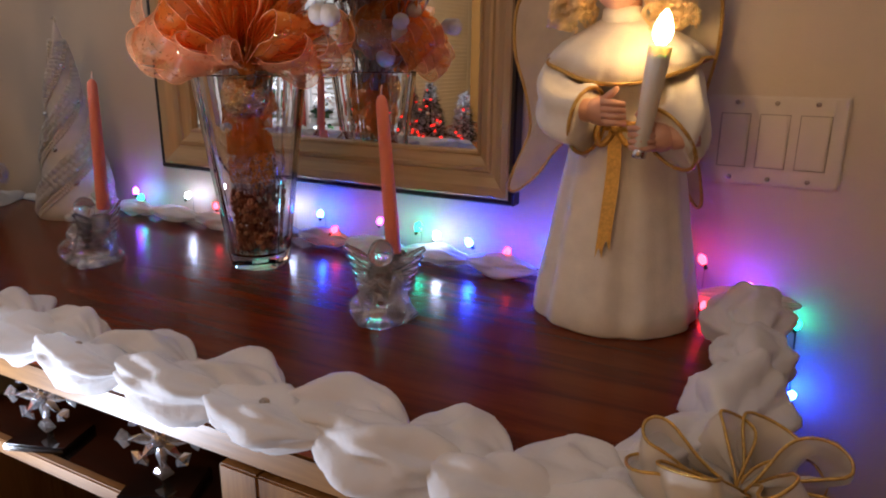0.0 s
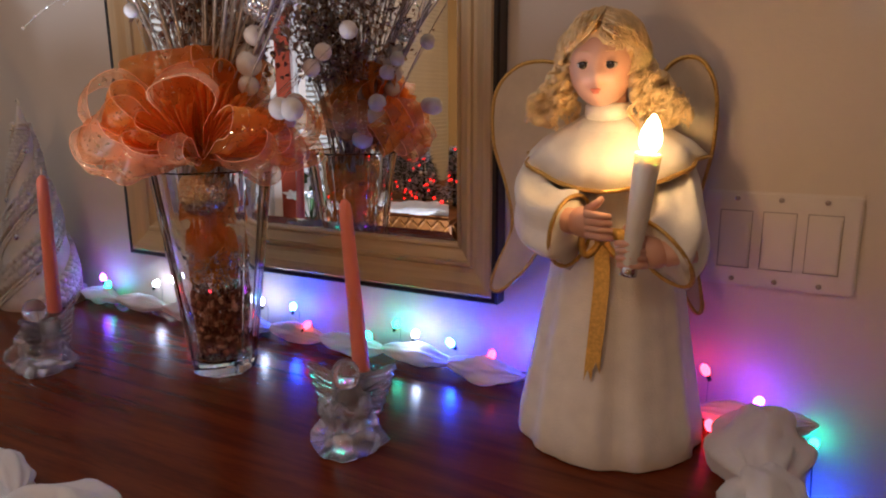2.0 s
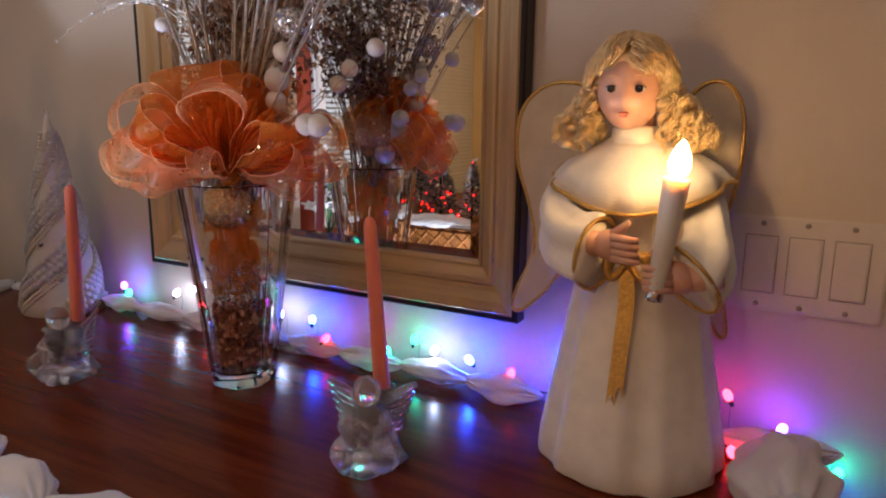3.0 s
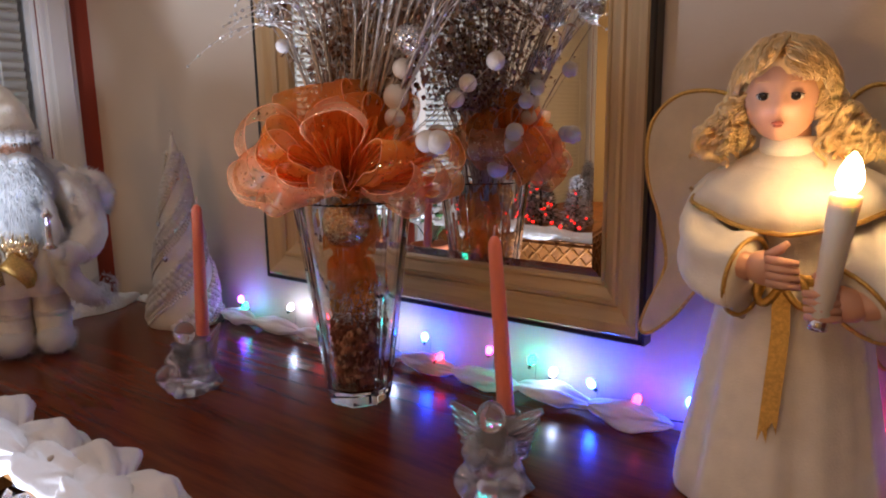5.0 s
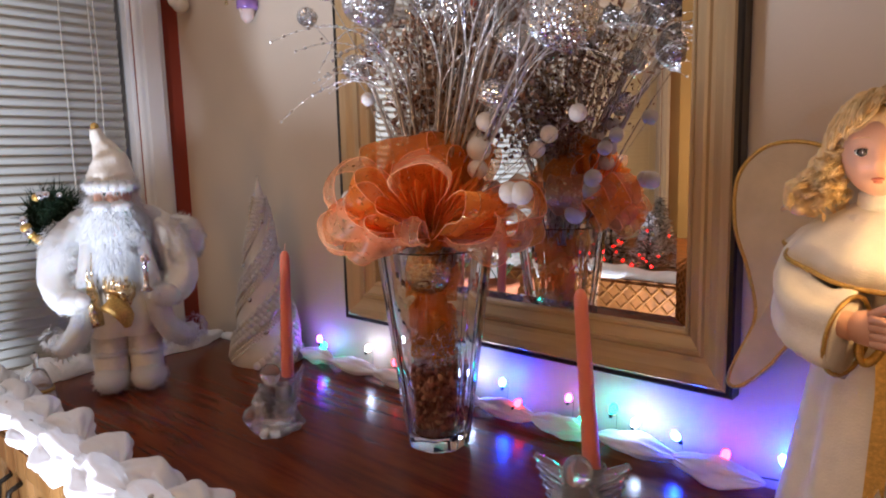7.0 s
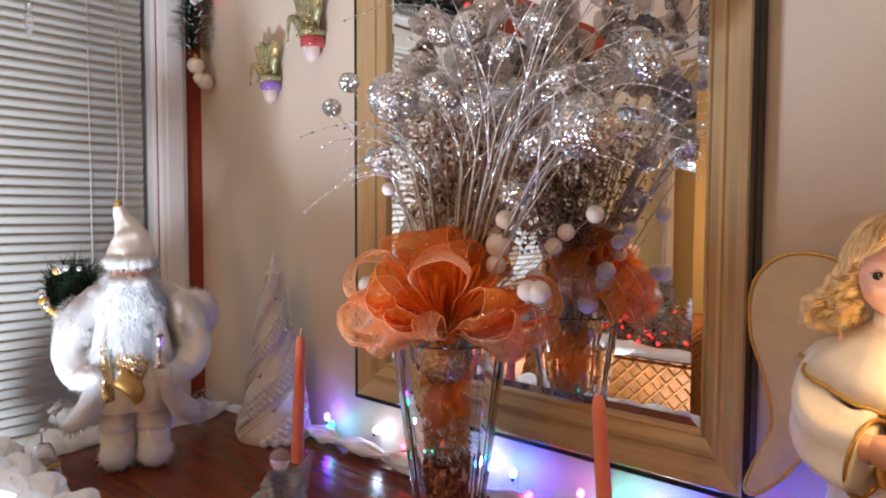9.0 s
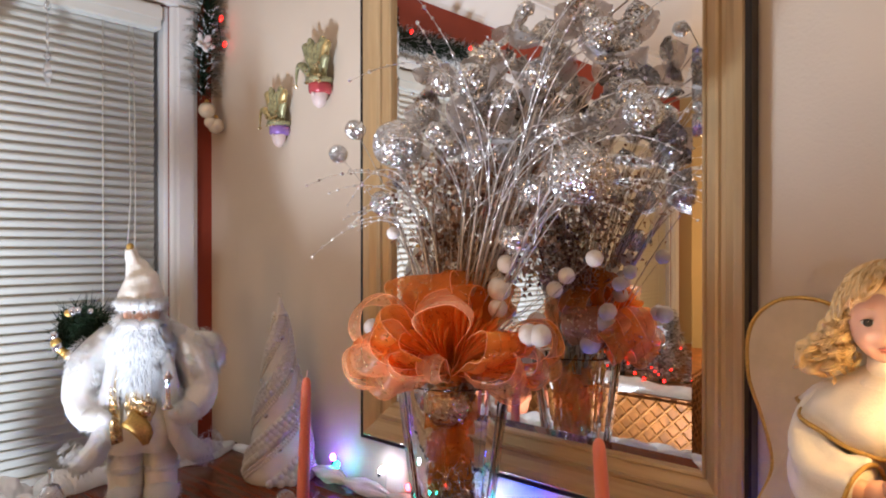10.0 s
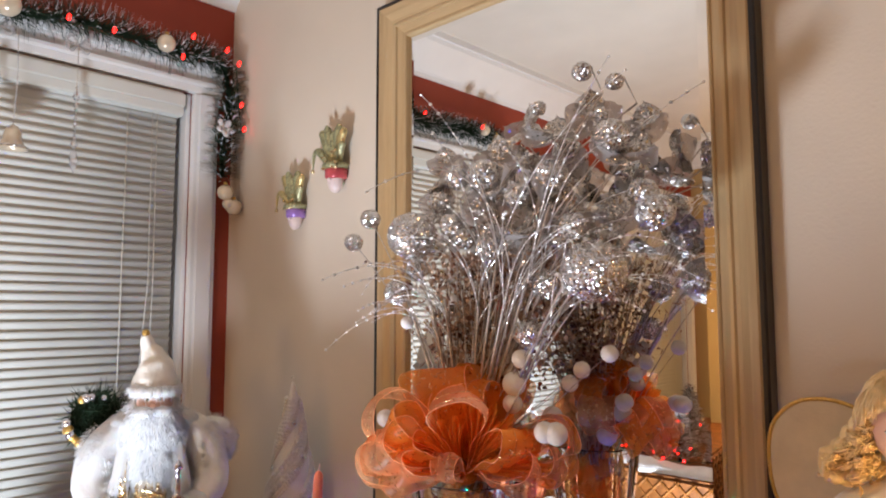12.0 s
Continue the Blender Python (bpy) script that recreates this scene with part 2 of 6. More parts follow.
def part(name, bm, material, parent, label="", smooth=True, m=None):
    me = bm if isinstance(bm, bpy.types.Mesh) else mesh_of(bm, material, smooth)
    ob = new(name, me)
    ob.parent = parent
    if m is not None:
        ob.matrix_basis = m
    if label:
        ob["label"] = label
    return ob


def thing(name, label, category, m=None, group="", kind=""):
    ob = new(name)
    ob.empty_display_size = 0.02
    if m is not None:
        ob.matrix_basis = m
    return tagged(ob, label, category, group, kind)


def solid(name, bm, material, label, category, m=None, group="", kind="", smooth=True):
    ob = new(name, mesh_of(bm, material, smooth))
    if m is not None:
        ob.matrix_basis = m
    return tagged(ob, label, category, group, kind)


def paint(faces, k):
    for f in faces:
        f.material_index = k


def box(bm, x0, x1, y0, y1, z0, z1, bevel=0.0, k=0):
    r = bmesh.ops.create_cube(bm, size=1, matrix=Matrix.LocRotScale(((x0 + x1) / 2, (y0 + y1) / 2, (z0 + z1) / 2), None, (x1 - x0, y1 - y0, z1 - z0)))
    vs = r["verts"]
    fs = {f for v in vs for f in v.link_faces}
    if bevel:
        es = list({e for v in vs for e in v.link_edges})
        fs |= set(bmesh.ops.bevel(bm, geom=es, offset=bevel, segments=2, affect="EDGES")["faces"])
    paint([f for f in fs if f.is_valid], k)
    return bm


def boxed(*a, bevel=0.0):
    return box(bmesh.new(), *a, bevel=bevel)


def grid_surface(bm, rows, close_v=False, caps=False, k=0):
    """Faces between rows of points."""
    vs = [[bm.verts.new(p) for p in r] for r in rows]
    n = len(vs[0])
    for a, b in zip(vs, vs[1:]):
        for i in range(n if close_v else n - 1):
            j = (i + 1) % n
            f = bm.faces.new((a[i], a[j], b[j], b[i]))
            f.material_index = k
    if caps:
        for r in (vs[0][::-1], vs[-1]):
            try:
                bm.faces.new(r).material_index = k
            except ValueError:
                pass
    return vs


def lathe(bm, prof, n=24, centre=(0, 0, 0), wave=None, k=0, caps=True):
    c = Vector(centre)
    rows = []
    for i, (r, z) in enumerate(prof):
        rows.append([c + Vector((r * (1 + (wave(a, z) if wave else 0)) * math.cos(a), r * (1 + (wave(a, z) if wave else 0)) * math.sin(a), z))
                     for a in (2 * math.pi * j / n for j in range(n))])
    grid_surface(bm, rows, True, caps, k)
    return bm


def tube(bm, pts, r, n=6, k=0, taper=None):
    """A round rod along points; r may be one radius or one for each point."""
    pts = [Vector(p) for p in pts]
    rows = []
    side = None
    for i, p in enumerate(pts):
        d = (pts[min(i + 1, len(pts) - 1)] - pts[max(i - 1, 0)]).normalized()
        if side is None:
            side = d.orthogonal().normalized()
        side = (side - d * side.dot(d)).normalized()
        up = d.cross(side)
        ri = r[i] if isinstance(r, (list, tuple)) else r
        rows.append([p + (side * math.cos(a) + up * math.sin(a)) * ri for a in (2 * math.pi * j / n for j in range(n))])
    grid_surface(bm, rows, True, True, k)
    return bm


def ball(bm, c, r, sub=2, k=0, squash=(1, 1, 1), turn=None, rough=0.0, freq=30.0):
    m = Matrix.Translation(c) @ (turn.to_matrix().to_4x4() if turn else Matrix()) @ Matrix.Diagonal((r * squash[0], r * squash[1], r * squash[2], 1))
    res = bmesh.ops.create_icosphere(bm, subdivisions=sub, radius=1, matrix=m)
    c = Vector(c)
    for v in res["verts"]:
        if rough:
            v.co += (v.co - c) * rough * noise.noise(v.co * freq)
        for f in v.link_faces:
            f.material_index = k
    return res["verts"]


def arc(p, q, lift, n=10):
    """Points from p to q, bowed upwards by lift."""
    p, q = Vector(p), Vector(q)
    return [p.lerp(q, i / n) + Vector((0, 0, 4 * lift * (i / n) * (1 - i / n))) for i in range(n + 1)]


def facing(x, y, z, deg):
    return pose(x, y, z, 0, 0, deg)


# ---- the room ----
ROOM = (WALL_X, 2.6, -2.04, WALL_Y, 2.36)
X0, X1, Y0, Y1, ZC = ROOM


def wall_with_holes(name, axis, at, thick, lo, hi, holes, material, label):
    """An upright wall of boxes round its openings. axis: the one it stands across."""
    bm = bmesh.new()
    cuts = sorted({lo, hi, *[h for a, b, _, _ in holes for h in (a, b)]})
    for a, b in zip(cuts, cuts[1:]):
        zs = [(0.0, ZC)]
        for ha, hb, z0, z1 in holes:
            if ha <= a and b <= hb:
                zs = [(0.0, z0), (z1, ZC)]
        for z0, z1 in zs:
            if axis == "x":
                box(bm, at, at + thick, a, b, z0, z1)
            else:
                box(bm, a, b, at, at + thick, z0, z1)
    bmesh.ops.remove_doubles(bm, verts=bm.verts, dist=1e-5)
    return solid(name, bm, material, label, "wall", kind="structure", smooth=False)


WIN = (-0.10, 0.856, 0.80, 1.955)
WIN2 = (-1.92, -0.34, 0.62, 1.955)
wall_with_holes("wall_north", "y", Y1, 0.12, X0 - 0.12, X1 + 0.12, [], M_WALL, "beige painted wall behind the sideboard")
wall_with_holes("wall_west", "x", X0 - 0.12, 0.12, Y0, Y1, [WIN, WIN2], M_RED, "brick red painted wall round the windows")
wall_with_holes("wall_south", "y", Y0 - 0.12, 0.12, X0 - 0.12, X1 + 0.12, [], M_OCHRE, "ochre painted wall across the room")
wall_with_holes("wall_east", "x", X1, 0.12, Y0, Y1, [], M_RED, "brick red painted wall at the side of the room")
solid("floor", boxed(X0 - 0.12, X1 + 0.12, Y0 - 0.12, Y1 + 0.12, -0.08, 0.0), M_CARPET, "brown carpeted floor of the room", "floor", kind="structure", smooth=False)
solid("ceiling", boxed(X0 - 0.12, X1 + 0.12, Y0 - 0.12, Y1 + 0.12, ZC, ZC + 0.08), M_CEIL, "off-white painted ceiling", "ceiling", kind="structure", smooth=False)


def crown(name, along, p0, p1, at, sign):
    """A moulded strip under the ceiling."""
    prof = [(0, 0), (0.006, 0), (0.012, 0.012), (0.02, 0.02), (0.05, 0.06), (0.085, 0.105), (0.09, 0.118), (0.10, 0.12), (0.10, 0.142), (0, 0.142)]
    bm = bmesh.new()
    rows = []
    for q in (p0, p1):
        rows.append([Vector((at + sign * u, q, ZC - 0.142 + w)) if along == "y" else Vector((q, at + sign * u, ZC - 0.142 + w)) for u, w in prof])
    grid_surface(bm, rows, True, True)
    return solid(name, bm, M_WHITE, "white moulded crown trim under the ceiling", "trim", kind="structure", smooth=False)


crown("trim_west", "y", Y0, Y1, X0, 1)
crown("trim_south", "x", X0, X1, Y0, 1)
crown("trim_east", "y", Y0, Y1, X1, -1)


def window(name, win, label):
    """Casing, jambs, sashes and panes round one opening of the west wall."""
    y0, y1, z0, z1 = win
    w = thing(name, label, "window", kind="structure")
    cw = 0.070
    for a, b in ((y0 - cw, y0), (y1, y1 + cw)):
        bm = boxed(X0, X0 + 0.018, a, b, z0 - 0.02, z1, bevel=0.003)
        box(bm, X0 + 0.018, X0 + 0.026, a + 0.012, b - 0.012, z0 - 0.02, z1, 0.003)
        part("side_casing", bm, M_WHITE, w, smooth=False)
    bm = boxed(X0, X0 + 0.02, y0 - cw - 0.01, y1 + cw + 0.01, z1 + 0.001, z1 + 0.085, bevel=0.003)
    box(bm, X0 + 0.02, X0 + 0.03, y0 - cw - 0.01, y1 + cw + 0.01, z1 + 0.02, z1 + 0.035, 0.003)
    box(bm, X0 + 0.02, X0 + 0.036, y0 - cw - 0.01, y1 + cw + 0.01, z1 + 0.062, z1 + 0.085, 0.004)
    part("head_casing", bm, M_WHITE, w, smooth=False)
    part("window_sill", boxed(X0 - 0.10, X0 + 0.05, y0 - cw - 0.02, y1 + cw + 0.02, z0 - 0.045, z0 - 0.021, bevel=0.005), M_WHITE, w, smooth=False)
    for a, b in ((y0 + 0.0005, y0 + 0.012), (y1 - 0.012, y1 - 0.0005)):
        part("jamb", boxed(X0 - 0.118, X0 - 0.001, a, b, z0, z1, bevel=0.001), M_WHITE, w, smooth=False)
    for za, zb in ((z0 + 0.001, (z0 + z1) / 2), ((z0 + z1) / 2 + 0.001, z1 - 0.001)):
        bm = bmesh.new()
        for a, b, c, d in ((y0 + 0.013, y0 + 0.053, za, zb), (y1 - 0.053, y1 - 0.013, za, zb), (y0 + 0.053, y1 - 0.053, za, za + 0.04), (y0 + 0.053, y1 - 0.053, zb - 0.04, zb)):
            box(bm, X0 - 0.11, X0 - 0.085, a, b, c, d)
        part("window_frame", bm, M_WHITE, w, smooth=False)
        part("pane", boxed(X0 - 0.10, X0 - 0.096, y0 + 0.053, y1 - 0.053, za + 0.04, zb - 0.04), M_GLASS, w, smooth=False)
    return w


window("window_1", WIN, "white-trimmed window behind lowered ivory blinds")
window("window_2", WIN2, "second white-trimmed window further down the wall")


def blind(name, win, label):
    y0, y1, z0, z1 = win
    b = thing(name, label, "window blind", pose(X0 - 0.030, 0, 0))
    a, c = y0 + 0.030, y1 - 0.030
    bm = boxed(-0.02, 0.05, a - 0.004, c + 0.004, z1 - 0.068, z1 - 0.006, bevel=0.003)
    box(bm, 0.05, 0.056, a - 0.004, c + 0.004, z1 - 0.045, z1 - 0.012, 0.002)
    part("headrail", bm, M_BLIND, b, smooth=False)
    sl = bmesh.new()
    tilt = radians(-74)
    rows = []
    for yy in (a, c):
        top = [Vector((0.0148 * s * math.cos(tilt) + 0.0022 * (1 - s * s) * math.sin(tilt), yy, -0.0148 * s * math.sin(tilt) + 0.0022 * (1 - s * s) * math.cos(tilt))) for s in (-1, -0.5, 0, 0.5, 1)]
        rows.append(top + [p - Vector((0.0007 * math.sin(tilt), 0, 0.0007 * math.cos(tilt))) for p in top[::-1]])
    grid_surface(sl, rows, True, True)
    me = mesh_of(sl, M_BLIND)
    z = z1 - 0.082
    while z > z0 + 0.03:
        part("slat", me, M_BLIND, b, m=pose(0.012, 0, z, random.uniform(-0.08, 0.08), random.uniform(-1.5, 1.5), 0))
        z -= 0.0212
    part("bottom_rail", boxed(0.0, 0.024, a, c, z0 + 0.004, z0 + 0.022, bevel=0.002), M_BLIND, b, smooth=False)
    for yy in (a + 0.12, (a + c) / 2, c - 0.13):
        bm = bmesh.new()
        tube(bm, [(0.0265, yy, z1 - 0.07), (0.0265, yy, z0 + 0.02)], 0.0012)
        part("ladder_cord", bm, M_CORD, b)
    for k, yy in enumerate((c - 0.06, c - 0.072)):
        bm = bmesh.new()
        tube(bm, [(0.034, yy, z1 - 0.07), (0.034, yy + 0.004, z1 - 0.5), (0.033, yy - 0.012 * k, 1.22)], 0.0009)
        lathe(bm, [(0.002, 0), (0.006, 0.004), (0.005, 0.02), (0.002, 0.026)], 8, (0.033, yy - 0.012 * k, 1.20))
        part("pull_cord", bm, M_CORD, b)
    return b


blind("window_blind", WIN, "closed ivory horizontal slat blind in the window")
blind("window_blind", WIN2, "closed ivory slat blind in the second window")


# ---- the sideboard ----
SX0, SX1, SY0, SY1 = -1.63, 0.016, 0.415, 0.955


def panel_door(parent, x0, x1, z0, z1, y, handle):
    d = boxed(x0, x0 + 0.05, y, y + 0.02, z0, z1, bevel=0.002)
    box(d, x1 - 0.05, x1, y, y + 0.02, z0, z1, 0.002)
    box(d, x0 + 0.05, x1 - 0.05, y + 0.0005, y + 0.02, z1 - 0.05, z1, 0.002)
    box(d, x0 + 0.05, x1 - 0.05, y + 0.0005, y + 0.02, z0, z0 + 0.05, 0.002)
    d = part("door", d, M_OAK, parent, smooth=False)
    bm = boxed(x0 + 0.05, x1 - 0.05, y + 0.010, y + 0.018, z0 + 0.05, z1 - 0.05)
    box(bm, x0 + 0.075, x1 - 0.075, y + 0.004, y + 0.0105, z0 + 0.075, z1 - 0.075, 0.004)
    part("panel", bm, M_OAK, d, smooth=False)
    hb = bmesh.new()
    hx, hz = handle
    tube(hb, [(hx, y, hz - 0.04), (hx, y - 0.022, hz - 0.03), (hx, y - 0.026, hz), (hx, y - 0.022, hz + 0.03), (hx, y, hz + 0.04)], 0.005, 8)
    part("handle", hb, M_BRONZE, d)


def sideboard():
    s = thing("sideboard", "honey oak sideboard with a dark mahogany top and black glass niche", "sideboard")
    part("top", boxed(SX0, SX1, SY0, SY1, TABLE - 0.022, TABLE, bevel=0.004), M_TOP, s, "polished dark mahogany top", smooth=False)
    part("edge_moulding", boxed(SX0 + 0.004, SX1 - 0.004, SY0 + 0.004, SY0 + 0.02, TABLE - 0.04, TABLE - 0.0225, bevel=0.004), M_OAKX, s, smooth=False)
    body_y = SY0 + 0.03
    for a, b in ((SX0 + 0.02, SX0 + 0.04), (-1.235, -1.215), (-0.475, -0.455), (SX1 - 0.04, SX1 - 0.02)):
        part("side_panel", boxed(a, b, body_y, SY1 - 0.012, 0.06, TABLE - 0.041), M_OAK, s, smooth=False)
    part("back_panel", boxed(SX0 + 0.02, SX1 - 0.02, SY1 - 0.011, SY1, 0.06, TABLE - 0.041), M_DARK, s, smooth=False)
    part("plinth", boxed(SX0 + 0.03, SX1 - 0.03, body_y + 0.03, SY1 - 0.02, 0.0, 0.0595), M_OAKX, s, smooth=False)
    part("floor_panel", boxed(SX0 + 0.041, SX1 - 0.041, body_y + 0.03, SY1 - 0.012, 0.06, 0.08), M_OAKX, s, smooth=False)
    part("top_rail", boxed(SX0 + 0.02, SX1 - 0.02, SY0 + 0.012, body_y - 0.0005, TABLE - 0.062, TABLE - 0.041, bevel=0.002), M_OAKX, s, smooth=False)
    for x0, x1, h in ((SX0 + 0.022, -1.44, -1.465), (-1.436, -1.218, -1.41), (-0.472, -0.225, -0.25), (-0.221, SX1 - 0.022, -0.195)):
        panel_door(s, x0, x1, 0.09, TABLE - 0.068, body_y - 0.0215, (h, 0.68))
    # the niche between the doors, with a glass shelf
    part("shelf", boxed(-1.214, -0.476, body_y - 0.012, SY1 - 0.012, 0.684, 0.696), M_DARK, s, "black glass shelf", smooth=False)
    part("shelf_rail", boxed(-1.214, -0.476, body_y - 0.026, body_y - 0.0125, 0.678, 0.698, bevel=0.002), M_OAKX, s, smooth=False)
    return s


sideboard()


# ---- the mirror ----
FX0, FX1, FZ0, FZ1 = -1.134, -0.376, 0.955, 2.019


def wall_mirror():
    """A gilt moulded frame, mitred, with a black outer edge."""
    t = thing("wall_mirror", "large wall mirror in a wide champagne gilt frame with black edge", "mirror")
    # across the moulding, from the outside in: (inset, stand off the wall)
    black = [(0.0, 0.002), (0.0, 0.026), (0.003, 0.030), (0.010, 0.030), (0.010, 0.002)]
    gilt = [(0.0103, 0.002), (0.0103, 0.029), (0.014, 0.031), (0.030, 0.028), (0.046, 0.022), (0.054, 0.021), (0.058, 0.024), (0.064, 0.024), (0.066, 0.020), (0.072, 0.018), (0.080, 0.015), (0.084, 0.0142), (0.084, 0.002)]
    lip = [(0.0843, 0.002), (0.0843, 0.0155), (0.087, 0.017), (0.091, 0.016), (0.092, 0.012), (0.092, 0.002)]
    gilt, lip = ([(u * 0.862, v) for u, v in q] for q in (gilt, lip))
    black = [(u * 0.862, v) for u, v in black]

    def strip(prof, side):
        rows = []
        for end in (0, 1):
            r = []
            for u, v in prof:
                if side in "bt":
                    x = FX0 + u if end == 0 else FX1 - 0.86 * u
                    z = FZ0 + u if side == "b" else FZ1 - u
                else:
                    z = FZ0 + u if end == 0 else FZ1 - u
                    x = FX0 + u if side == "l" else FX1 - 0.86 * u
                r.append(Vector((x, WALL_Y - v, z)))
            rows.append(r)
        bm = bmesh.new()
        grid_surface(bm, rows, True, True)
        bmesh.ops.recalc_face_normals(bm, faces=bm.faces)
        return bm

    for side in "blrt":
        f = part("frame_rail", strip(gilt, side), M_FRAMEX if side in "bt" else M_FRAME, t, smooth=False)
        part("black_edge", strip(black, side), M_BLACK, f, "black outer edge", smooth=False)
        part("inner_lip", strip(lip, side), M_FRAMEX if side in "bt" else M_FRAME, f, "pale gilt inner lip", smooth=False)
    a = 0.0722
    bev = 0.022
    bm = bmesh.new()
    o = [Vector((x, WALL_Y - 0.008, z)) for x, z in ((FX0 + a, FZ0 + a), (FX1 - 0.86 * a, FZ0 + a), (FX1 - 0.86 * a, FZ1 - a), (FX0 + a, FZ1 - a))]
    i = [Vector((x, WALL_Y - 0.0100, z)) for x, z in ((FX0 + a + bev, FZ0 + a + bev), (FX1 - 0.86 * a - bev, FZ0 + a + bev), (FX1 - 0.86 * a - bev, FZ1 - a - bev), (FX0 + a + bev, FZ1 - a - bev))]
    bk = [v + Vector((0, 0.004, 0)) for v in o]
    grid_surface(bm, [bk, o, i], True, True)
    bmesh.ops.recalc_face_normals(bm, faces=bm.faces)
    part("mirror_glass", bm, M_MIRROR, t, "bevelled mirror glass", smooth=False)


wall_mirror()


# ---- fabric garlands ----
def puff(bm, p, q, r, seed, flat=0.8, sag=0.0, n=22, m=56, k=0, lean=0.0):
    """One gathered billow of cloth between two necks, with folds running from neck to neck."""
    rnd = random.Random(seed)
    p, q = Vector(p), Vector(q)
    d = q - p
    ax = d.normalized()
    up = Vector((0, 0, 1))
    side = ax.cross(up).normalized()
    up = side.cross(ax)
    ph = [rnd.uniform(0, 6.28) for _ in range(4)]
    rows = []
    for i in range(n + 1):
        u = i / n
        body = max(0.10, math.sin(math.pi * u) ** 0.62)
        c = p + d * u + Vector((0, lean * 4 * u * (1 - u), -sag * 4 * u * (1 - u)))
        row = []
        for j in range(m):
            a = 2 * math.pi * j / m
            fold = 0.15 * math.sin(3 * a + ph[0] + 1.6 * u) - 0.15 * abs(math.sin(2.5 * a + ph[1] - 2.6 * u + 0.6 * math.sin(5 * u + ph[3]))) + 0.15 * math.sin(9 * a + ph[2] + 2 * u) * (1.12 - body) - 0.06 * abs(math.sin(5.5 * a + ph[3] + 5 * u)) ** 0.6
            rr = r * body * (1 + fold + 0.34 * noise.noise(Vector((1.8 * math.cos(a), 1.8 * math.sin(a), 4 * u + seed * 3.1))))
            row.append(c + side * math.cos(a) * rr + up * math.sin(a) * rr * flat)
        rows.append(row)
    grid_surface(bm, rows, True, True, k)
    return bm


def front_garland():
    g = thing("fabric_garland", "gathered white chiffon garland along the sideboard's front edge", "garland")
    necks, x, rnd = [], -1.62, random.Random(5)
    while x < -0.10:
        necks.append(x)
        x += rnd.uniform(0.104, 0.132)
    necks[-1] = (necks[-2] + -0.075) / 2
    necks.append(-0.075)
    pts = [Vector((x, 0.416 + rnd.uniform(-0.006, 0.006), TABLE + 0.018)) for x in necks]
    for i, (p, q) in enumerate(zip(pts, pts[1:])):
        lift = rnd.uniform(0.88, 1.12)
        half = (q - p) * 0.5
        a = bmesh.new()
        puff(a, p + Vector((-0.006, 0.008, 0.002)), q + Vector((0.010, 0.010, 0.004)), 0.032 * lift, 11 + i, 0.80, -0.002, lean=0.018)
        part("puff", a, M_FABRIC, g)
        b = bmesh.new()
        puff(b, p + half + Vector((-0.016, -0.004, 0.0)), q + half + Vector((0.014, -0.002, -0.002)), 0.034 * lift, 61 + i, 0.90, 0.004, lean=-0.008)
        part("puff", b, M_FABRIC, g)
        t = bmesh.new()
        lathe(t, [(0.002, -0.004), (0.0046, -0.002), (0.0046, 0.002), (0.002, 0.004)], 10, q + Vector((0.004, -0.010, 0.014)))
        part("tie", t, M_STEM, g, "small silver wire tie")


front_garland()


def end_garland():
    g = thing("fabric_garland", "gathered white chiffon garland down the sideboard's end", "garland")
    pts = [(-0.085, 0.448, 0.872), (-0.026, 0.545, 0.884), (-0.010, 0.672, 0.884), (-0.018, 0.765, 0.880), (-0.034, 0.890, 0.884)]
    for i, (p, q, r) in enumerate(zip(pts, pts[1:], (0.036, 0.047, 0.042, 0.052))):
        b = bmesh.new()
        p2, q2 = Vector(p), Vector(q)
        e = (q2 - p2) * 0.16
        puff(b, p2 - e, q2 + e, r, 130 + i, 0.74, 0.0, 24, 56)
        part("puff", b, M_FABRIC, g)
    for i, (p, q, r) in enumerate((((-0.135, 0.435, 0.868), (-0.03, 0.452, 0.875), 0.030), ((-0.125, 0.412, 0.858), (0.0, 0.425, 0.862), 0.034))):
        b = bmesh.new()
        puff(b, p, q, r, 170 + i, 0.85)
        part("puff", b, M_FABRIC, g)


end_garland()


def satin_bow():
    """White satin loops with gold wire edges at the corner of the top."""
    b = thing("satin_bow", "white satin bow edged in gold at the sideboard's corner", "bow", pose(-0.004, 0.462, 0.880))
    rnd = random.Random(3)
    for az, el, L, W in ((-25, -4, 0.075, 0.05), (35, 16, 0.07, 0.05), (-80, -6, 0.08, 0.055), (80, 6, 0.065, 0.045), (-150, -2, 0.08, 0.05), (172, 8, 0.07, 0.05), (-55, 18, 0.06, 0.05), (120, 18, 0.055, 0.045), (-115, 12, 0.07, 0.05)):
        d = Vector((math.cos(radians(az)) * math.cos(radians(el)), math.sin(radians(az)) * math.cos(radians(el)), math.sin(radians(el))))
        bow_loop(b, d, L, 0.30, W, (rnd.uniform(-0.5, 0.5), rnd.uniform(-0.5, 0.5), 1.0), (M_SATIN, M_GOLDTRIM, 0.0013), rnd, 0.10)


M_SATIN = let_through(mat("white_satin", (0.80, 0.75, 0.66), 0.3, 0, 0.05, 30, 0.15, 90, sheen=0.3), (0.80, 0.75, 0.66), 0.35)


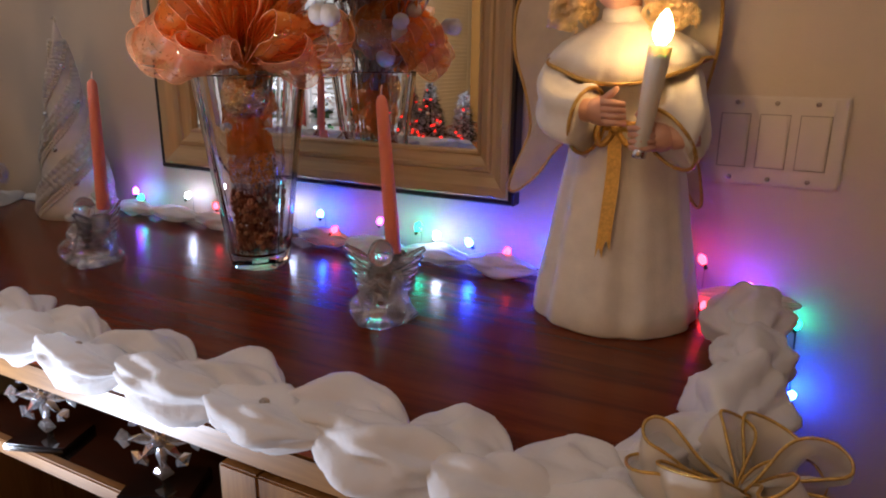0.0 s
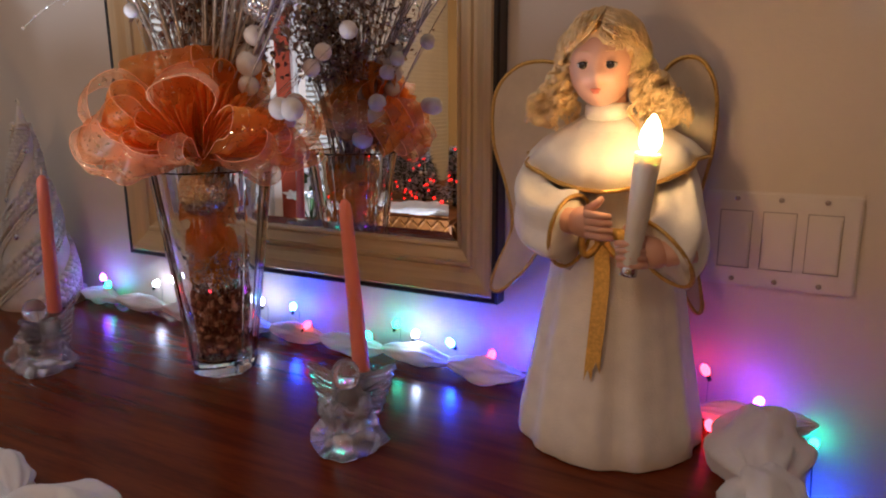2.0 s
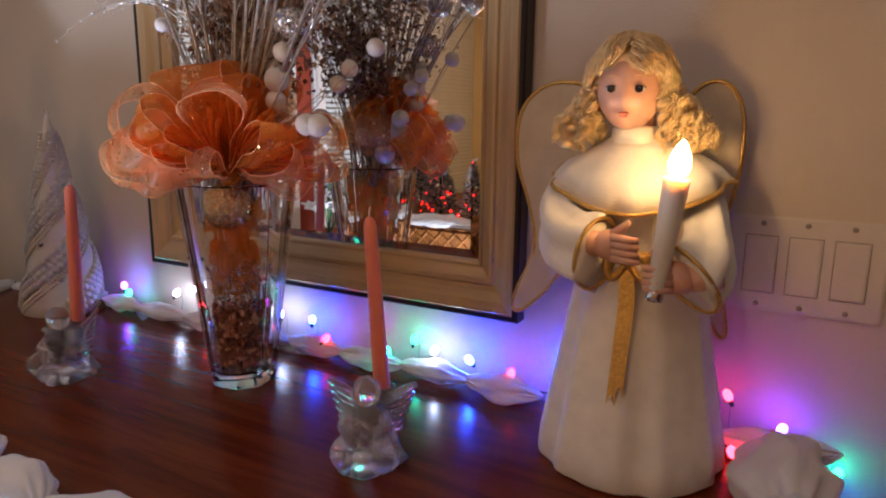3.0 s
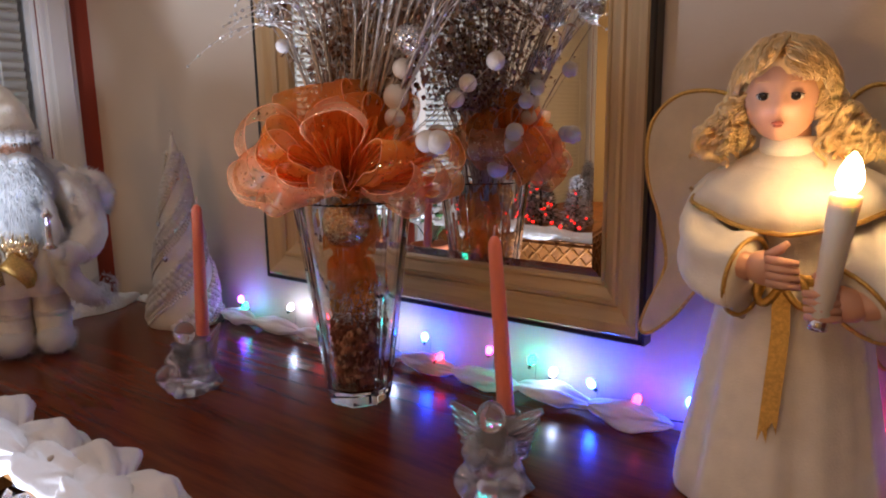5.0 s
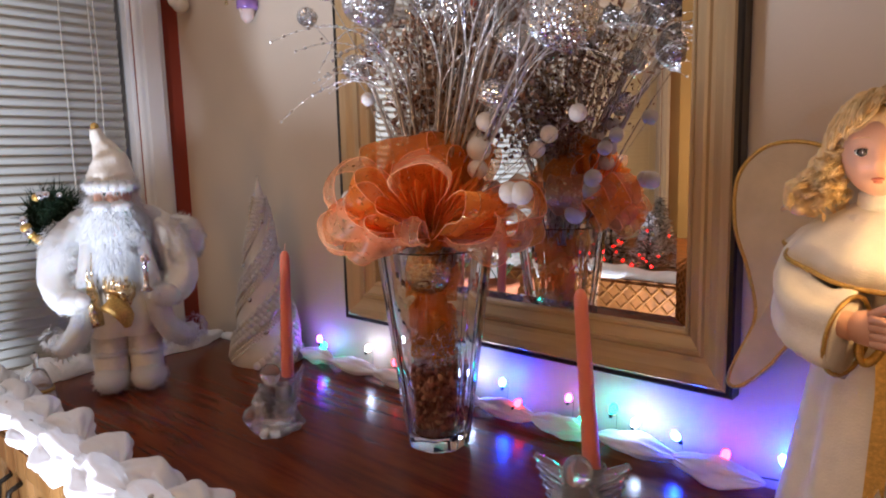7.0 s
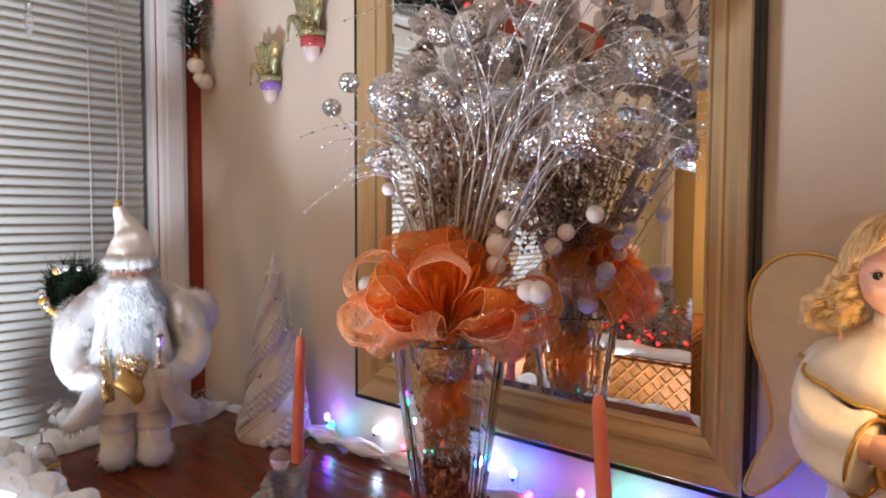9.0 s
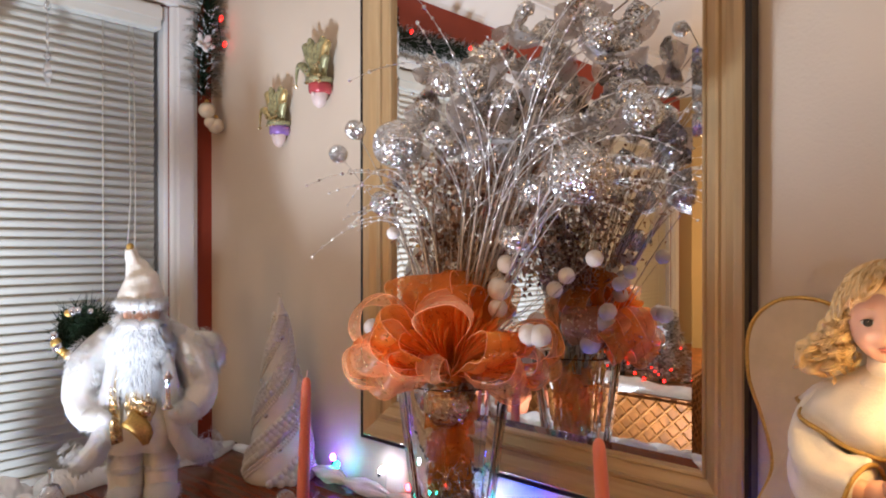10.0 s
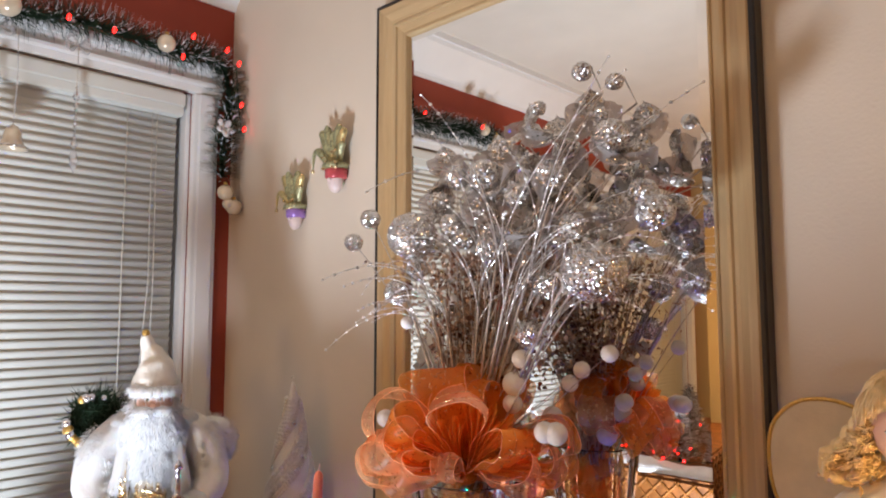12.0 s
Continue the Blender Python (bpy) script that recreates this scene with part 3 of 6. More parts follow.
def ribbon_loop(parent, d, L, W, rnd, mats, name, centre=(0, 0, 0), belly=0.42, twist=None, edge=0.0008):
    """A teardrop loop of wire-edged ribbon, gathered at the knot."""
    d = Vector(d).normalized()
    ref = Vector((0, 0, 1)) if abs(d.z) < 0.8 else Vector((0, -1, 0))
    s0 = d.cross(ref).normalized()
    tw = rnd.uniform(-0.9, 0.9) if twist is None else twist
    side = (Matrix.Rotation(tw, 3, d) @ s0)
    lat = d.cross(side).normalized()
    c = Vector(centre)
    rows, n = [], 22
    ph = rnd.uniform(0, 6)
    for i in range(n + 1):
        s = i / n
        p = c + d * L * math.sin(math.pi * s) ** 0.85 + lat * L * belly * math.sin(2 * math.pi * s) * (0.55 + 0.45 * math.sin(math.pi * s))
        w = W * (0.16 + 0.84 * min(1, 1.6 * math.sin(math.pi * s)))
        row = []
        for j in range(7):
            v = j / 6 - 0.5
            ripple = 0.05 * W * math.sin(v * 18 + ph) * (1.2 - math.sin(math.pi * s)) + 0.006 * noise.noise(p * 25 + Vector((0, 0, v)))
            row.append(p + side * w * v + lat * ripple)
        rows.append(row)
    bm = bmesh.new()
    grid_surface(bm, rows, k=0)
    ob = part(name, bm, list(mats), parent)
    for e in (0, 6):
        eb = bmesh.new()
        tube(eb, [r[e] for r in rows], edge, 5)
        part("wire_edge", eb, mats[1], ob)
    return ob


def back_garland():
    g = thing("fabric_garland", "thin gathered white chiffon garland along the wall", "garland")
    rnd = random.Random(8)
    x = -1.27
    i = 0
    while x < -0.06:
        L = rnd.uniform(0.115, 0.15)
        if not -0.31 < x + L / 2 < -0.11:
            b = bmesh.new()
            puff(b, (x, 0.925 + rnd.uniform(-0.004, 0.004), 0.868), (x + L, 0.925, 0.867), rnd.uniform(0.019, 0.023), 200 + i, 0.85, 0, 18, 40)
            part("puff", b, M_FABRIC, g)
        x += L * 0.90
        i += 1
    b = bmesh.new()
    puff(b, (-0.06, 0.92, 0.868), (0.028, 0.935, 0.872), 0.018, 260, 0.8)
    part("puff", b, M_FABRIC, g)


back_garland()

# ---- string lights ----
BULBS = {"red": (1.0, 0.03, 0.05), "blue": (0.01, 0.06, 1.0), "green": (0.0, 0.70, 0.40), "white": (0.62, 0.72, 1.0), "violet": (0.22, 0.03, 1.0), "pink": (0.8, 0.05, 0.75)}
M_BULB = {n: mat(n + "_bulb", c, 0.2, emit=c, strength=(75 if n == "white" else 330 if n == "blue" else 90 if n == "violet" else 18 if n in ("red", "pink") else 42), vary=0) for n, c in BULBS.items()}


def string_lights():
    s = thing("string_lights", "string of small coloured lights along the wall on dark cable", "string lights")
    spots = [(-1.198, 0.940, 0.886, "green"), (-1.215, 0.944, 0.897, "violet"), (-1.068, 0.945, 0.903, "white"), (-0.985, 0.94, 0.892, "red"), (-0.90, 0.948, 0.895, "green"),
             (-0.806, 0.945, 0.903, "white"), (-0.738, 0.945, 0.903, "blue"), (-0.698, 0.925, 0.884, "red"), (-0.618, 0.952, 0.903, "pink"), (-0.576, 0.93, 0.884, "green"), (-0.546, 0.955, 0.90, "green"),
             (-0.506, 0.945, 0.894, "white"), (-0.442, 0.945, 0.891, "blue"), (-0.377, 0.935, 0.886, "red"), (-0.31, 0.953, 0.89, "blue"), (-0.094, 0.94, 0.914, "red"),
             (-0.038, 0.948, 0.884, "violet"), (-0.082, 0.90, 0.862, "red"), (0.026, 0.962, 0.838, "green"), (0.031, 0.955, 0.740, "blue")]
    rnd = random.Random(4)
    for x, y, z, c in spots:
        b = bmesh.new()
        lathe(b, [(0.0012, -0.002), (0.0046, 0.001), (0.0058, 0.006), (0.0046, 0.011), (0.0008, 0.014)], 12)
        tilt = pose(x, y - 0.004, z - 0.004, rnd.uniform(-50, 30), rnd.uniform(-35, 35), 0)
        bulb = part("bulb", b, M_BULB[c], s, c + " glowing bulb", m=tilt)
        k = bmesh.new()
        lathe(k, [(0.0022, -0.008), (0.0027, -0.007), (0.0027, -0.002), (0.0022, -0.001)], 8)
        part("socket", k, M_TEALGLASS, bulb)
    b = bmesh.new()
    line = [Vector((x, min(y + 0.008, 0.968), 0.860 if x < 0.02 else z - 0.006)) for x, y, z, c in sorted(spots)]
    tube(b, line, 0.0011, 5)
    for (x, y, z, c), q in zip(sorted(spots), line):
        if x < 0:
            tube(b, [q, Vector((x, y + 0.012, z - 0.014)), Vector((x, y + 0.004, z - 0.003))], 0.0003, 4)
    part("cable", b, M_TEALGLASS, s, "dark green cable")


string_lights()


# ---- vase and its filling ----
VX, VY = -0.748, 0.795


def vase():
    outer = [(0.0004, 0.0), (0.042, 0.0), (0.0475, 0.004), (0.0490, 0.014), (0.0868, 0.290), (0.0880, 0.2955)]
    inner = [(0.0855, 0.297), (0.0830, 0.2945), (0.0815, 0.288), (0.0435, 0.026), (0.036, 0.021), (0.0004, 0.020)]
    bm = bmesh.new()
    rows, n = [], 64

    def eight(a):
        """Flat panels with narrow chamfers between them."""
        b = (a + 0.23) % (math.pi / 4) - math.pi / 8
        return min(math.cos(math.pi / 8) / math.cos(b), 0.985)

    for k, (r, z) in enumerate(outer + inner):
        e = 1.0 if k < len(outer) else 0.35
        rows.append([Vector((r * (1 - e + e * eight(a)) * math.cos(a), r * (1 - e + e * eight(a)) * math.sin(a), z)) for a in (2 * math.pi * j / n for j in range(n))])
    grid_surface(bm, rows, True, True)
    bmesh.ops.recalc_face_normals(bm, faces=bm.faces)
    return solid("vase", bm, M_GLASS, "tall flared octagonal clear glass vase", "vase", pose(VX, VY, TABLE), smooth=False)


vase()


def inside(z):
    return 0.040 + (0.066 - 0.040) * (z - 0.022) / 0.268


def potpourri():
    rnd = random.Random(12)
    bm = bmesh.new()
    for i in range(520):
        z = rnd.uniform(0.024, 0.115)
        R = (inside(z) - 0.009) * (1 if rnd.random() < 0.7 else rnd.random() ** 0.5)
        a = rnd.uniform(0, 6.283)
        s = rnd.uniform(0.004, 0.0085)
        eul = Euler((rnd.uniform(0, 3), rnd.uniform(0, 3), rnd.uniform(0, 3)))
        ball(bm, (R * 0.93 * math.cos(a), R * 0.93 * math.sin(a), z + s), s, 1, 1 if rnd.random() < 0.22 else 0, (1, rnd.uniform(0.5, 1), rnd.uniform(0.25, 0.6)), eul)
    solid("potpourri", bm, [M_POTP, M_POTP2], "dark brown and peach potpourri filling the vase's foot", "potpourri", pose(VX, VY, TABLE), kind="stuff")


potpourri()


def tinsel_ball():
    rnd = random.Random(13)
    bm = bmesh.new()
    for i in range(950):
        z = rnd.uniform(0.112, 0.178)
        R = (inside(z) - 0.012) * rnd.random() ** 0.4
        a = rnd.uniform(0, 6.283)
        p = Vector((R * math.cos(a), R * math.sin(a), z))
        d = Vector((rnd.gauss(0, 1), rnd.gauss(0, 1), rnd.gauss(0, 1))).normalized() * 0.010
        w = d.orthogonal().normalized() * 0.0008
        q = p + d
        if math.hypot(q.x, q.y) > inside(z) - 0.008:
            q = p - d
        vs = [bm.verts.new(v) for v in (p - w, p + w, q + w, q - w)]
        bm.faces.new(vs)
    solid("tinsel", bm, M_SILVERFINE, "silver tinsel strands inside the vase", "tinsel", pose(VX, VY, TABLE), kind="stuff")


tinsel_ball()


def ribbon_inside():
    """Orange ribbon pushed down into the vase, coil upon coil."""
    t = thing("organza_ribbon", "crumpled orange organza ribbon inside the vase", "ribbon", pose(VX, VY, TABLE))
    rnd = random.Random(14)
    for i in range(8):
        z0 = 0.130 + i * 0.018
        rows = []
        for j in range(33):
            a = 2 * math.pi * j / 32 * 1.05 + i
            z = z0 + 0.010 * math.sin(2 * a + i)
            r = (inside(z) - 0.012) * (0.60 + 0.26 * math.sin(2 * a + i * 2.3) + 0.12 * math.sin(5 * a + i))
            rows.append([Vector((r * math.cos(a) * (1 - 0.10 * v), r * math.sin(a) * (1 - 0.10 * v), z + 0.030 * v + 0.004 * math.sin(7 * a))) for v in (0, 0.33, 0.66, 1)])
        bm = bmesh.new()
        grid_surface(bm, rows)
        part("coil", bm, M_ORANGE, t)
    bm = bmesh.new()
    ball(bm, (0.006, -0.016, 0.262), 0.034, 4)
    solid("mirror_ball", bm, M_GOLDGLIT, "pale gold glitter ball in the vase's mouth", "ornament", pose(VX, VY, TABLE))


ribbon_inside()


def bow_loop(parent, d, L, belly, W, across, kind, rnd, gather=0.12):
    """One full teardrop loop with crushed pleats at its root and wired edges."""
    d = Vector(d).normalized()
    q = Vector(across)
    side = (q - d * q.dot(d)).normalized()
    lat = d.cross(side).normalized()
    ph, lean = rnd.uniform(0, 6), rnd.uniform(-0.25, 0.25)
    rows, n, m = [], 28, 10
    for i in range(n + 1):
        s = i / n
        e = math.sin(math.pi * s)
        p = d * L * e ** 0.8 + lat * L * belly * math.sin(2 * math.pi * s) * (0.5 + 0.5 * e)
        w = W * (gather + (1 - gather) * min(1, 1.35 * e) ** 0.8)
        row = []
        for j in range(m + 1):
            v = j / m - 0.5
            root = max(0, 1 - 1.5 * e)
            ripple = W * (0.10 * root * math.sin(v * 26 + ph) + 0.025 * math.sin(v * 11 + ph + 5 * s)) + 0.013 * noise.noise(p * 24 + Vector((ph, ph, v * 1.5)))
            row.append(p + side * w * v + lat * (ripple + lean * w * v) + d * w * 0.10 * math.cos(3 * v + ph))
        rows.append(row)
    bm = bmesh.new()
    grid_surface(bm, rows, k=0)
    cloth, wire, thick = kind if isinstance(kind, tuple) else (M_PINK if kind else M_ORANGE, M_PEACHWIRE, 0.00042)
    ob = part("loop", bm, cloth, parent)
    for e in () if isinstance(kind, tuple) else (3, 7):
        eb = bmesh.new()
        tube(eb, [r[e] + lat * 0.0004 for r in rows], 0.00045, 4)
        part("gold_thread", eb, M_GOLDGLIT, ob)
    for e in (0, m):
        eb = bmesh.new()
        tube(eb, [r[e] for r in rows], thick, 5)
        part("wire_edge", eb, wire, ob)


satin_bow()


def ribbon_bow():
    """The big bow over the vase's mouth; u runs across the view, w towards the room."""
    k = Vector((-0.716, 0.757, 1.163))
    b = thing("ribbon_bow", "large looped orange and peach organza bow with glitter", "bow", Matrix.Translation(k))
    u, w, up = Vector((0.80, 0.60, 0)), Vector((0.60, -0.80, 0)), Vector((0, 0, 1))
    rnd = random.Random(21)
    # across, up, outwards, length, belly, ribbon width, peach or orange, how the ribbon's width lies
    loops = [(-140, 92, 10, 0.158, 0.26, 0.075, 1, (0.25, 0.2, 1)), (-150, 16, 20, 0.146, 0.24, 0.080, 1, (0.2, 0.2, 1)), (-130, 45, 55, 0.140, 0.22, 0.070, 1, (0.35, 0.5, 1)),
             (-100, 70, 30, 0.130, 0.22, 0.065, 0, (0.5, 0.6, 0.8)), (-100, 12, 70, 0.115, 0.22, 0.070, 1, (0.2, 0.8, 0.8)), (-70, 30, 40, 0.100, 0.20, 0.060, 0, (0.4, 0.8, 0.6)),
             (-8, 112, 55, 0.125, 0.34, 0.048, 1, (0.12, 0.1, 1)), (-36, 22, 88, 0.072, 0.26, 0.040, 1, (0.1, 0.2, 1)), (-45, 130, -15, 0.145, 0.20, 0.105, 0, (1, 0.25, 0.25)), (40, 128, -20, 0.140, 0.20, 0.105, 0, (1, -0.2, 0.3)), (0, 120, 10, 0.120, 0.22, 0.080, 0, (1, 0, 0.5)),
             (135, 52, 0, 0.150, 0.22, 0.062, 1, (0.1, 0.4, 1)), (146, 28, -25, 0.160, 0.22, 0.065, 0, (0.1, 0.5, 1)), (95, 2, 55, 0.112, 0.24, 0.060, 1, (0.1, 0.6, 1)), (78, 55, 55, 0.110, 0.22, 0.065, 0, (0.5, 0.7, 0.8)), (120, 15, 20, 0.130, 0.20, 0.060, 1, (0.2, 0.8, 1)),
             (-120, 60, -80, 0.14, 0.26, 0.06, 0, (1, 0.4, 0.5)), (100, 60, -90, 0.13, 0.26, 0.06, 1, (1, 0.3, 0.4)), (0, 70, -100, 0.12, 0.26, 0.06, 1, (1, 0, 0.3)), (60, 110, -70, 0.13, 0.26, 0.06, 0, (1, 0, 0.3)), (-60, 110, -70, 0.13, 0.26, 0.06, 1, (1, 0.2, 0.3))]
    for a, c, d, L, belly, W, kind, (x, y, z) in loops:
        bow_loop(b, u * a + up * c + w * d, L, belly, W, u * x + up * y + w * z, kind, rnd)
    # pleated fans that burst from the knot
    for mid, span, R, tip in ((62, 60, 0.085, 0.045), (18, 46, 0.098, 0.055), (115, 60, 0.065, 0.060), (165, 40, 0.07, 0.06)):
        rows = []
        for i in range(11):
            f = i / 10
            row = []
            for j in range(57):
                a = radians(mid + span * (j / 56 - 0.5) * (0.45 + 0.55 * f))
                crush = (0.004 + 0.007 * f) * math.sin(j * 0.95 + mid) + 0.010 * f * noise.noise(Vector((j * 0.12, f * 2, mid)))
                row.append((u * math.cos(a) + up * math.sin(a)) * (0.012 + R * f) * (1 + 0.10 * f * math.sin(j * 0.47 + mid)) + w * (0.012 + tip * f * (1.25 - 0.6 * f) + crush))
            rows.append(row)
        bm = bmesh.new()
        grid_surface(bm, rows)
        part("pleated_fan", bm, M_ORANGE, b)
    bm = bmesh.new()
    ball(bm, (0, 0, 0), 0.016, 2, 0, (1, 1, 1.2), rough=0.4, freq=60)
    part("knot", bm, M_ORANGE, b)


M_PEACHWIRE = mat("peach_glitter_wire", (1.0, 0.48, 0.24), 0.4, 0.1, 0.25, 300)
ribbon_bow()


# ---- silver sprays standing in the vase ----
def stem_to(bm, p, r=0.0016, sway=0.03):
    """A wire from the vase's depths up to p."""
    foot = Vector((VX + random.uniform(-0.03, 0.03), VY + random.uniform(-0.03, 0.03), TABLE + 0.262))
    p = Vector(p)
    mid = Vector((foot.x + (p.x - foot.x) * 0.35, foot.y + (p.y - foot.y) * 0.35, (foot.z + p.z) / 2 + sway))
    pts = [foot * (1 - t) ** 2 + mid * 2 * t * (1 - t) + p * t * t for t in (i / 10 for i in range(11))]
    tube(bm, pts, [r * (1 - 0.5 * i / 10) for i in range(11)], 5)


def globe_picks():
    globes = [(-0.850, 0.780, 1.500, 0.040), (-1.002, 0.785, 1.500, 0.0165), (-0.975, 0.80, 1.540, 0.018), (-0.530, 0.790, 1.432, 0.042), (-0.606, 0.80, 1.417, 0.022), (-0.632, 0.79, 1.352, 0.021),
              (-0.782, 0.80, 1.512, 0.020), (-0.905, 0.80, 1.412, 0.022), (-0.880, 0.82, 1.450, 0.018), (-0.547, 0.80, 1.697, 0.014), (-0.505, 0.81, 1.676, 0.012), (-0.618, 0.80, 1.662, 0.011), (-0.645, 0.82, 1.636, 0.016),
              (-0.520, 0.80, 1.634, 0.010), (-0.730, 0.86, 1.44, 0.016), (-0.68, 0.86, 1.50, 0.02), (-0.48, 0.83, 1.53, 0.02),
              (-0.700, 0.78, 1.575, 0.026), (-0.770, 0.80, 1.585, 0.021), (-0.585, 0.78, 1.560, 0.024), (-0.640, 0.78, 1.540, 0.019), (-0.500, 0.79, 1.600, 0.023), (-0.690, 0.78, 1.470, 0.022), (-0.830, 0.82, 1.555, 0.019), (-0.450, 0.80, 1.500, 0.024), (-0.755, 0.80, 1.490, 0.017), (-0.560, 0.79, 1.490, 0.021)]
    for x, y, z, r in globes:
        t = thing("globe_pick", "silver glitter globe on a thin wire stem", "ornament", pose(x, y, z), "silver globe picks")
        bm = bmesh.new()
        ball(bm, (0, 0, 0), r, 3, 0, (1, 1, 0.94), rough=0.10, freq=160)
        part("globe", bm, M_SILVER, t)
        s = bmesh.new()
        if z > 1.63:
            p = Vector((x, y, z))
            tube(s, [Vector((VX, VY, TABLE + 0.2)) - p, Vector((-0.68, 0.79, 1.4)) - p, Vector((-0.60, 0.80, 1.57)) - p, Vector((x + 0.03 * (1 if x > -0.6 else -1), y, z - 0.035)) - p, Vector((x + 0.012, y, z + 0.004)) - p, Vector((0, 0, 0))], 0.0014, 5)
        else:
            stem_to(s, (x, y, z))
            bmesh.ops.translate(s, verts=s.verts, vec=(-x, -y, -z))
        part("stem", s, M_STEM, t)


globe_picks()


def petal_pick(x, y, z, r, az, el):
    """A cupped silver flower of round glittered petals."""
    t = thing("glitter_flower", "cupped silver glitter flower on a wire stem", "artificial flower", Matrix.Translation((x, y, z)), "silver glitter flowers")
    turn = Euler((radians(el), 0, radians(az))).to_matrix()
    rnd = random.Random(int(x * 1000) + int(z * 977))
    n = 4
    for i in range(n):
        a0 = 2 * math.pi * i / n + rnd.uniform(-0.3, 0.3)
        rows = []
        for j in range(11):
            s = j / 10
            wid = math.sqrt(max(0.0, 1 - (2 * s - 1) ** 2)) * r * 0.56 + 0.002
            row = []
            for q in range(7):
                v = q / 3 - 1
                p = Vector((s * r, v * wid, 0.38 * r * s * s - 0.22 * r * v * v * s + 0.05 * r * math.sin(9 * v + i)))
                row.append(turn @ (Matrix.Rotation(a0, 3, "Z") @ p))
            rows.append(row)
        bm = bmesh.new()
        grid_surface(bm, rows)
        part("petal", bm, M_SILVERFINE if i % 2 else M_PETALSILVER, t)
    bm = bmesh.new()
    stem_to(bm, (x, y, z))
    bmesh.ops.translate(bm, verts=bm.verts, vec=(-x, -y, -z))
    part("stem", bm, M_STEM, t)


M_PETALSILVER = sheer("silver_gauze", (0.55, 0.52, 0.49), 0.25, 0.4, (0.95, 0.95, 0.95))
for row in ((-0.588, 0.80, 1.615, 0.046, 20, 30), (-0.671, 0.80, 1.573, 0.044, -40, 50), (-0.492, 0.80, 1.575, 0.042, 60, 40), (-0.633, 0.79, 1.485, 0.040, 10, 10), (-0.613, 0.80, 1.55, 0.046, 100, 60), (-0.577, 0.80, 1.50, 0.038, 30, 70),
            (-0.70, 0.80, 1.53, 0.046, 45, 75), (-0.747, 0.83, 1.59, 0.036, 80, 30), (-0.831, 0.85, 1.595, 0.038, -60, 40), (-0.857, 0.85, 1.56, 0.034, 10, 80), (-0.53, 0.84, 1.50, 0.042, 10, 45), (-0.66, 0.85, 1.46, 0.046, 70, 70),
            (-0.78, 0.86, 1.52, 0.040, 30, 60), (-0.48, 0.83, 1.61, 0.036, 0, 60), (-0.80, 0.84, 1.46, 0.036, 120, 55),
            (-0.72, 0.84, 1.61, 0.036, 20, 65), (-0.66, 0.82, 1.645, 0.034, -20, 55), (-0.55, 0.83, 1.64, 0.036, 40, 70), (-0.89, 0.86, 1.50, 0.032, 90, 60), (-0.76, 0.85, 1.56, 0.036, -30, 70), (-0.62, 0.86, 1.59, 0.040, 10, 75), (-0.86, 0.87, 1.63, 0.030, 30, 60)):
    petal_pick(row[0], row[1], row[2], row[3] * 1.08, row[4], row[5])


def fibre_spray(x, y, z, n, reach, seed, droop):
    """A tuft of fine glittered fibres that fan out from a thicker stem and droop."""
    t = thing("fibre_spray", "fan of fine glittered silver fibres", "artificial spray", pose(VX, VY, TABLE + 0.262), "silver fibre sprays")
    rnd = random.Random(seed)
    head = Vector((x, y, z)) - Vector((VX, VY, TABLE + 0.262))
    bm = bmesh.new()
    tube(bm, arc((0, 0, 0), head, 0.01, 8), [0.0035 - 0.0002 * i for i in range(9)], 6)
    part("stem", bm, M_STEM, t)
    out = Vector((head.x, head.y, 0)).normalized() if head.xy.length > 1e-3 else Vector((1, 0, 0))
    for i in range(n - 1):
        a = rnd.uniform(-1.1, 1.1)
        d = Matrix.Rotation(a, 3, "Z") @ out
        L = reach * rnd.uniform(0.6, 1.1)
        sink, sway = droop * rnd.uniform(0.8, 1.2), rnd.uniform(-0.12, 0.12)
        st = head * rnd.uniform(0.75, 1.0)
        pts = []
        for j in range(15):
            s = j / 14
            pts.append(st + d * L * 0.8 * s ** 1.3 + Vector((-d.y, d.x, 0)) * sway * L * s * s + Vector((0, 0, L * (1.0 * s - sink * s * s))))
        if max((p + Vector((VX, VY, 0))).y for p in pts) > WALL_Y - 0.035:
            continue
        fb = bmesh.new()
        tube(fb, pts, [0.0010 - 0.00005 * j for j in range(15)], 4)
        for s in (5, 8, 10, 11, 12, 13, 14):
            ball(fb, pts[s], rnd.uniform(0.0014, 0.0027), 1)
        part("fibre", fb, M_SILVERSTRAND, t)


M_SILVERSTRAND = glitter("glitter_strand", (0.92, 0.91, 0.90), 420, 0.3, 0.7)
for row in ((-0.70, 0.77, 1.42, 6, 0.24, 1, 0.6), (-0.64, 0.77, 1.40, 7, 0.26, 2, 0.5), (-0.80, 0.77, 1.40, 5, 0.20, 3, 0.7), (-0.86, 0.78, 1.40, 4, 0.17, 4, 0.8), (-0.60, 0.79, 1.46, 6, 0.26, 5, 0.55), (-0.56, 0.80, 1.42, 6, 0.24, 6, 0.7), (-0.76, 0.76, 1.40, 5, 0.22, 7, 0.9),
            (-0.54, 0.78, 1.46, 5, 0.26, 9, 0.8), 
            (-0.63, 0.75, 1.43, 6, 0.36, 11, 0.75), (-0.78, 0.75, 1.40, 5, 0.22, 12, 0.95), (-0.58, 0.77, 1.52, 6, 0.30, 13, 0.25), (-0.66, 0.76, 1.46, 5, 0.34, 14, 0.45)):
    fibre_spray(*row)


BERRY = []
for bm_mat in (M_BROWNBERRY, M_GOLDGLIT):
    berry_bm = bmesh.new()
    ball(berry_bm, (0, 0, 0), 1.0, 2)
    BERRY.append(mesh_of(berry_bm, bm_mat))


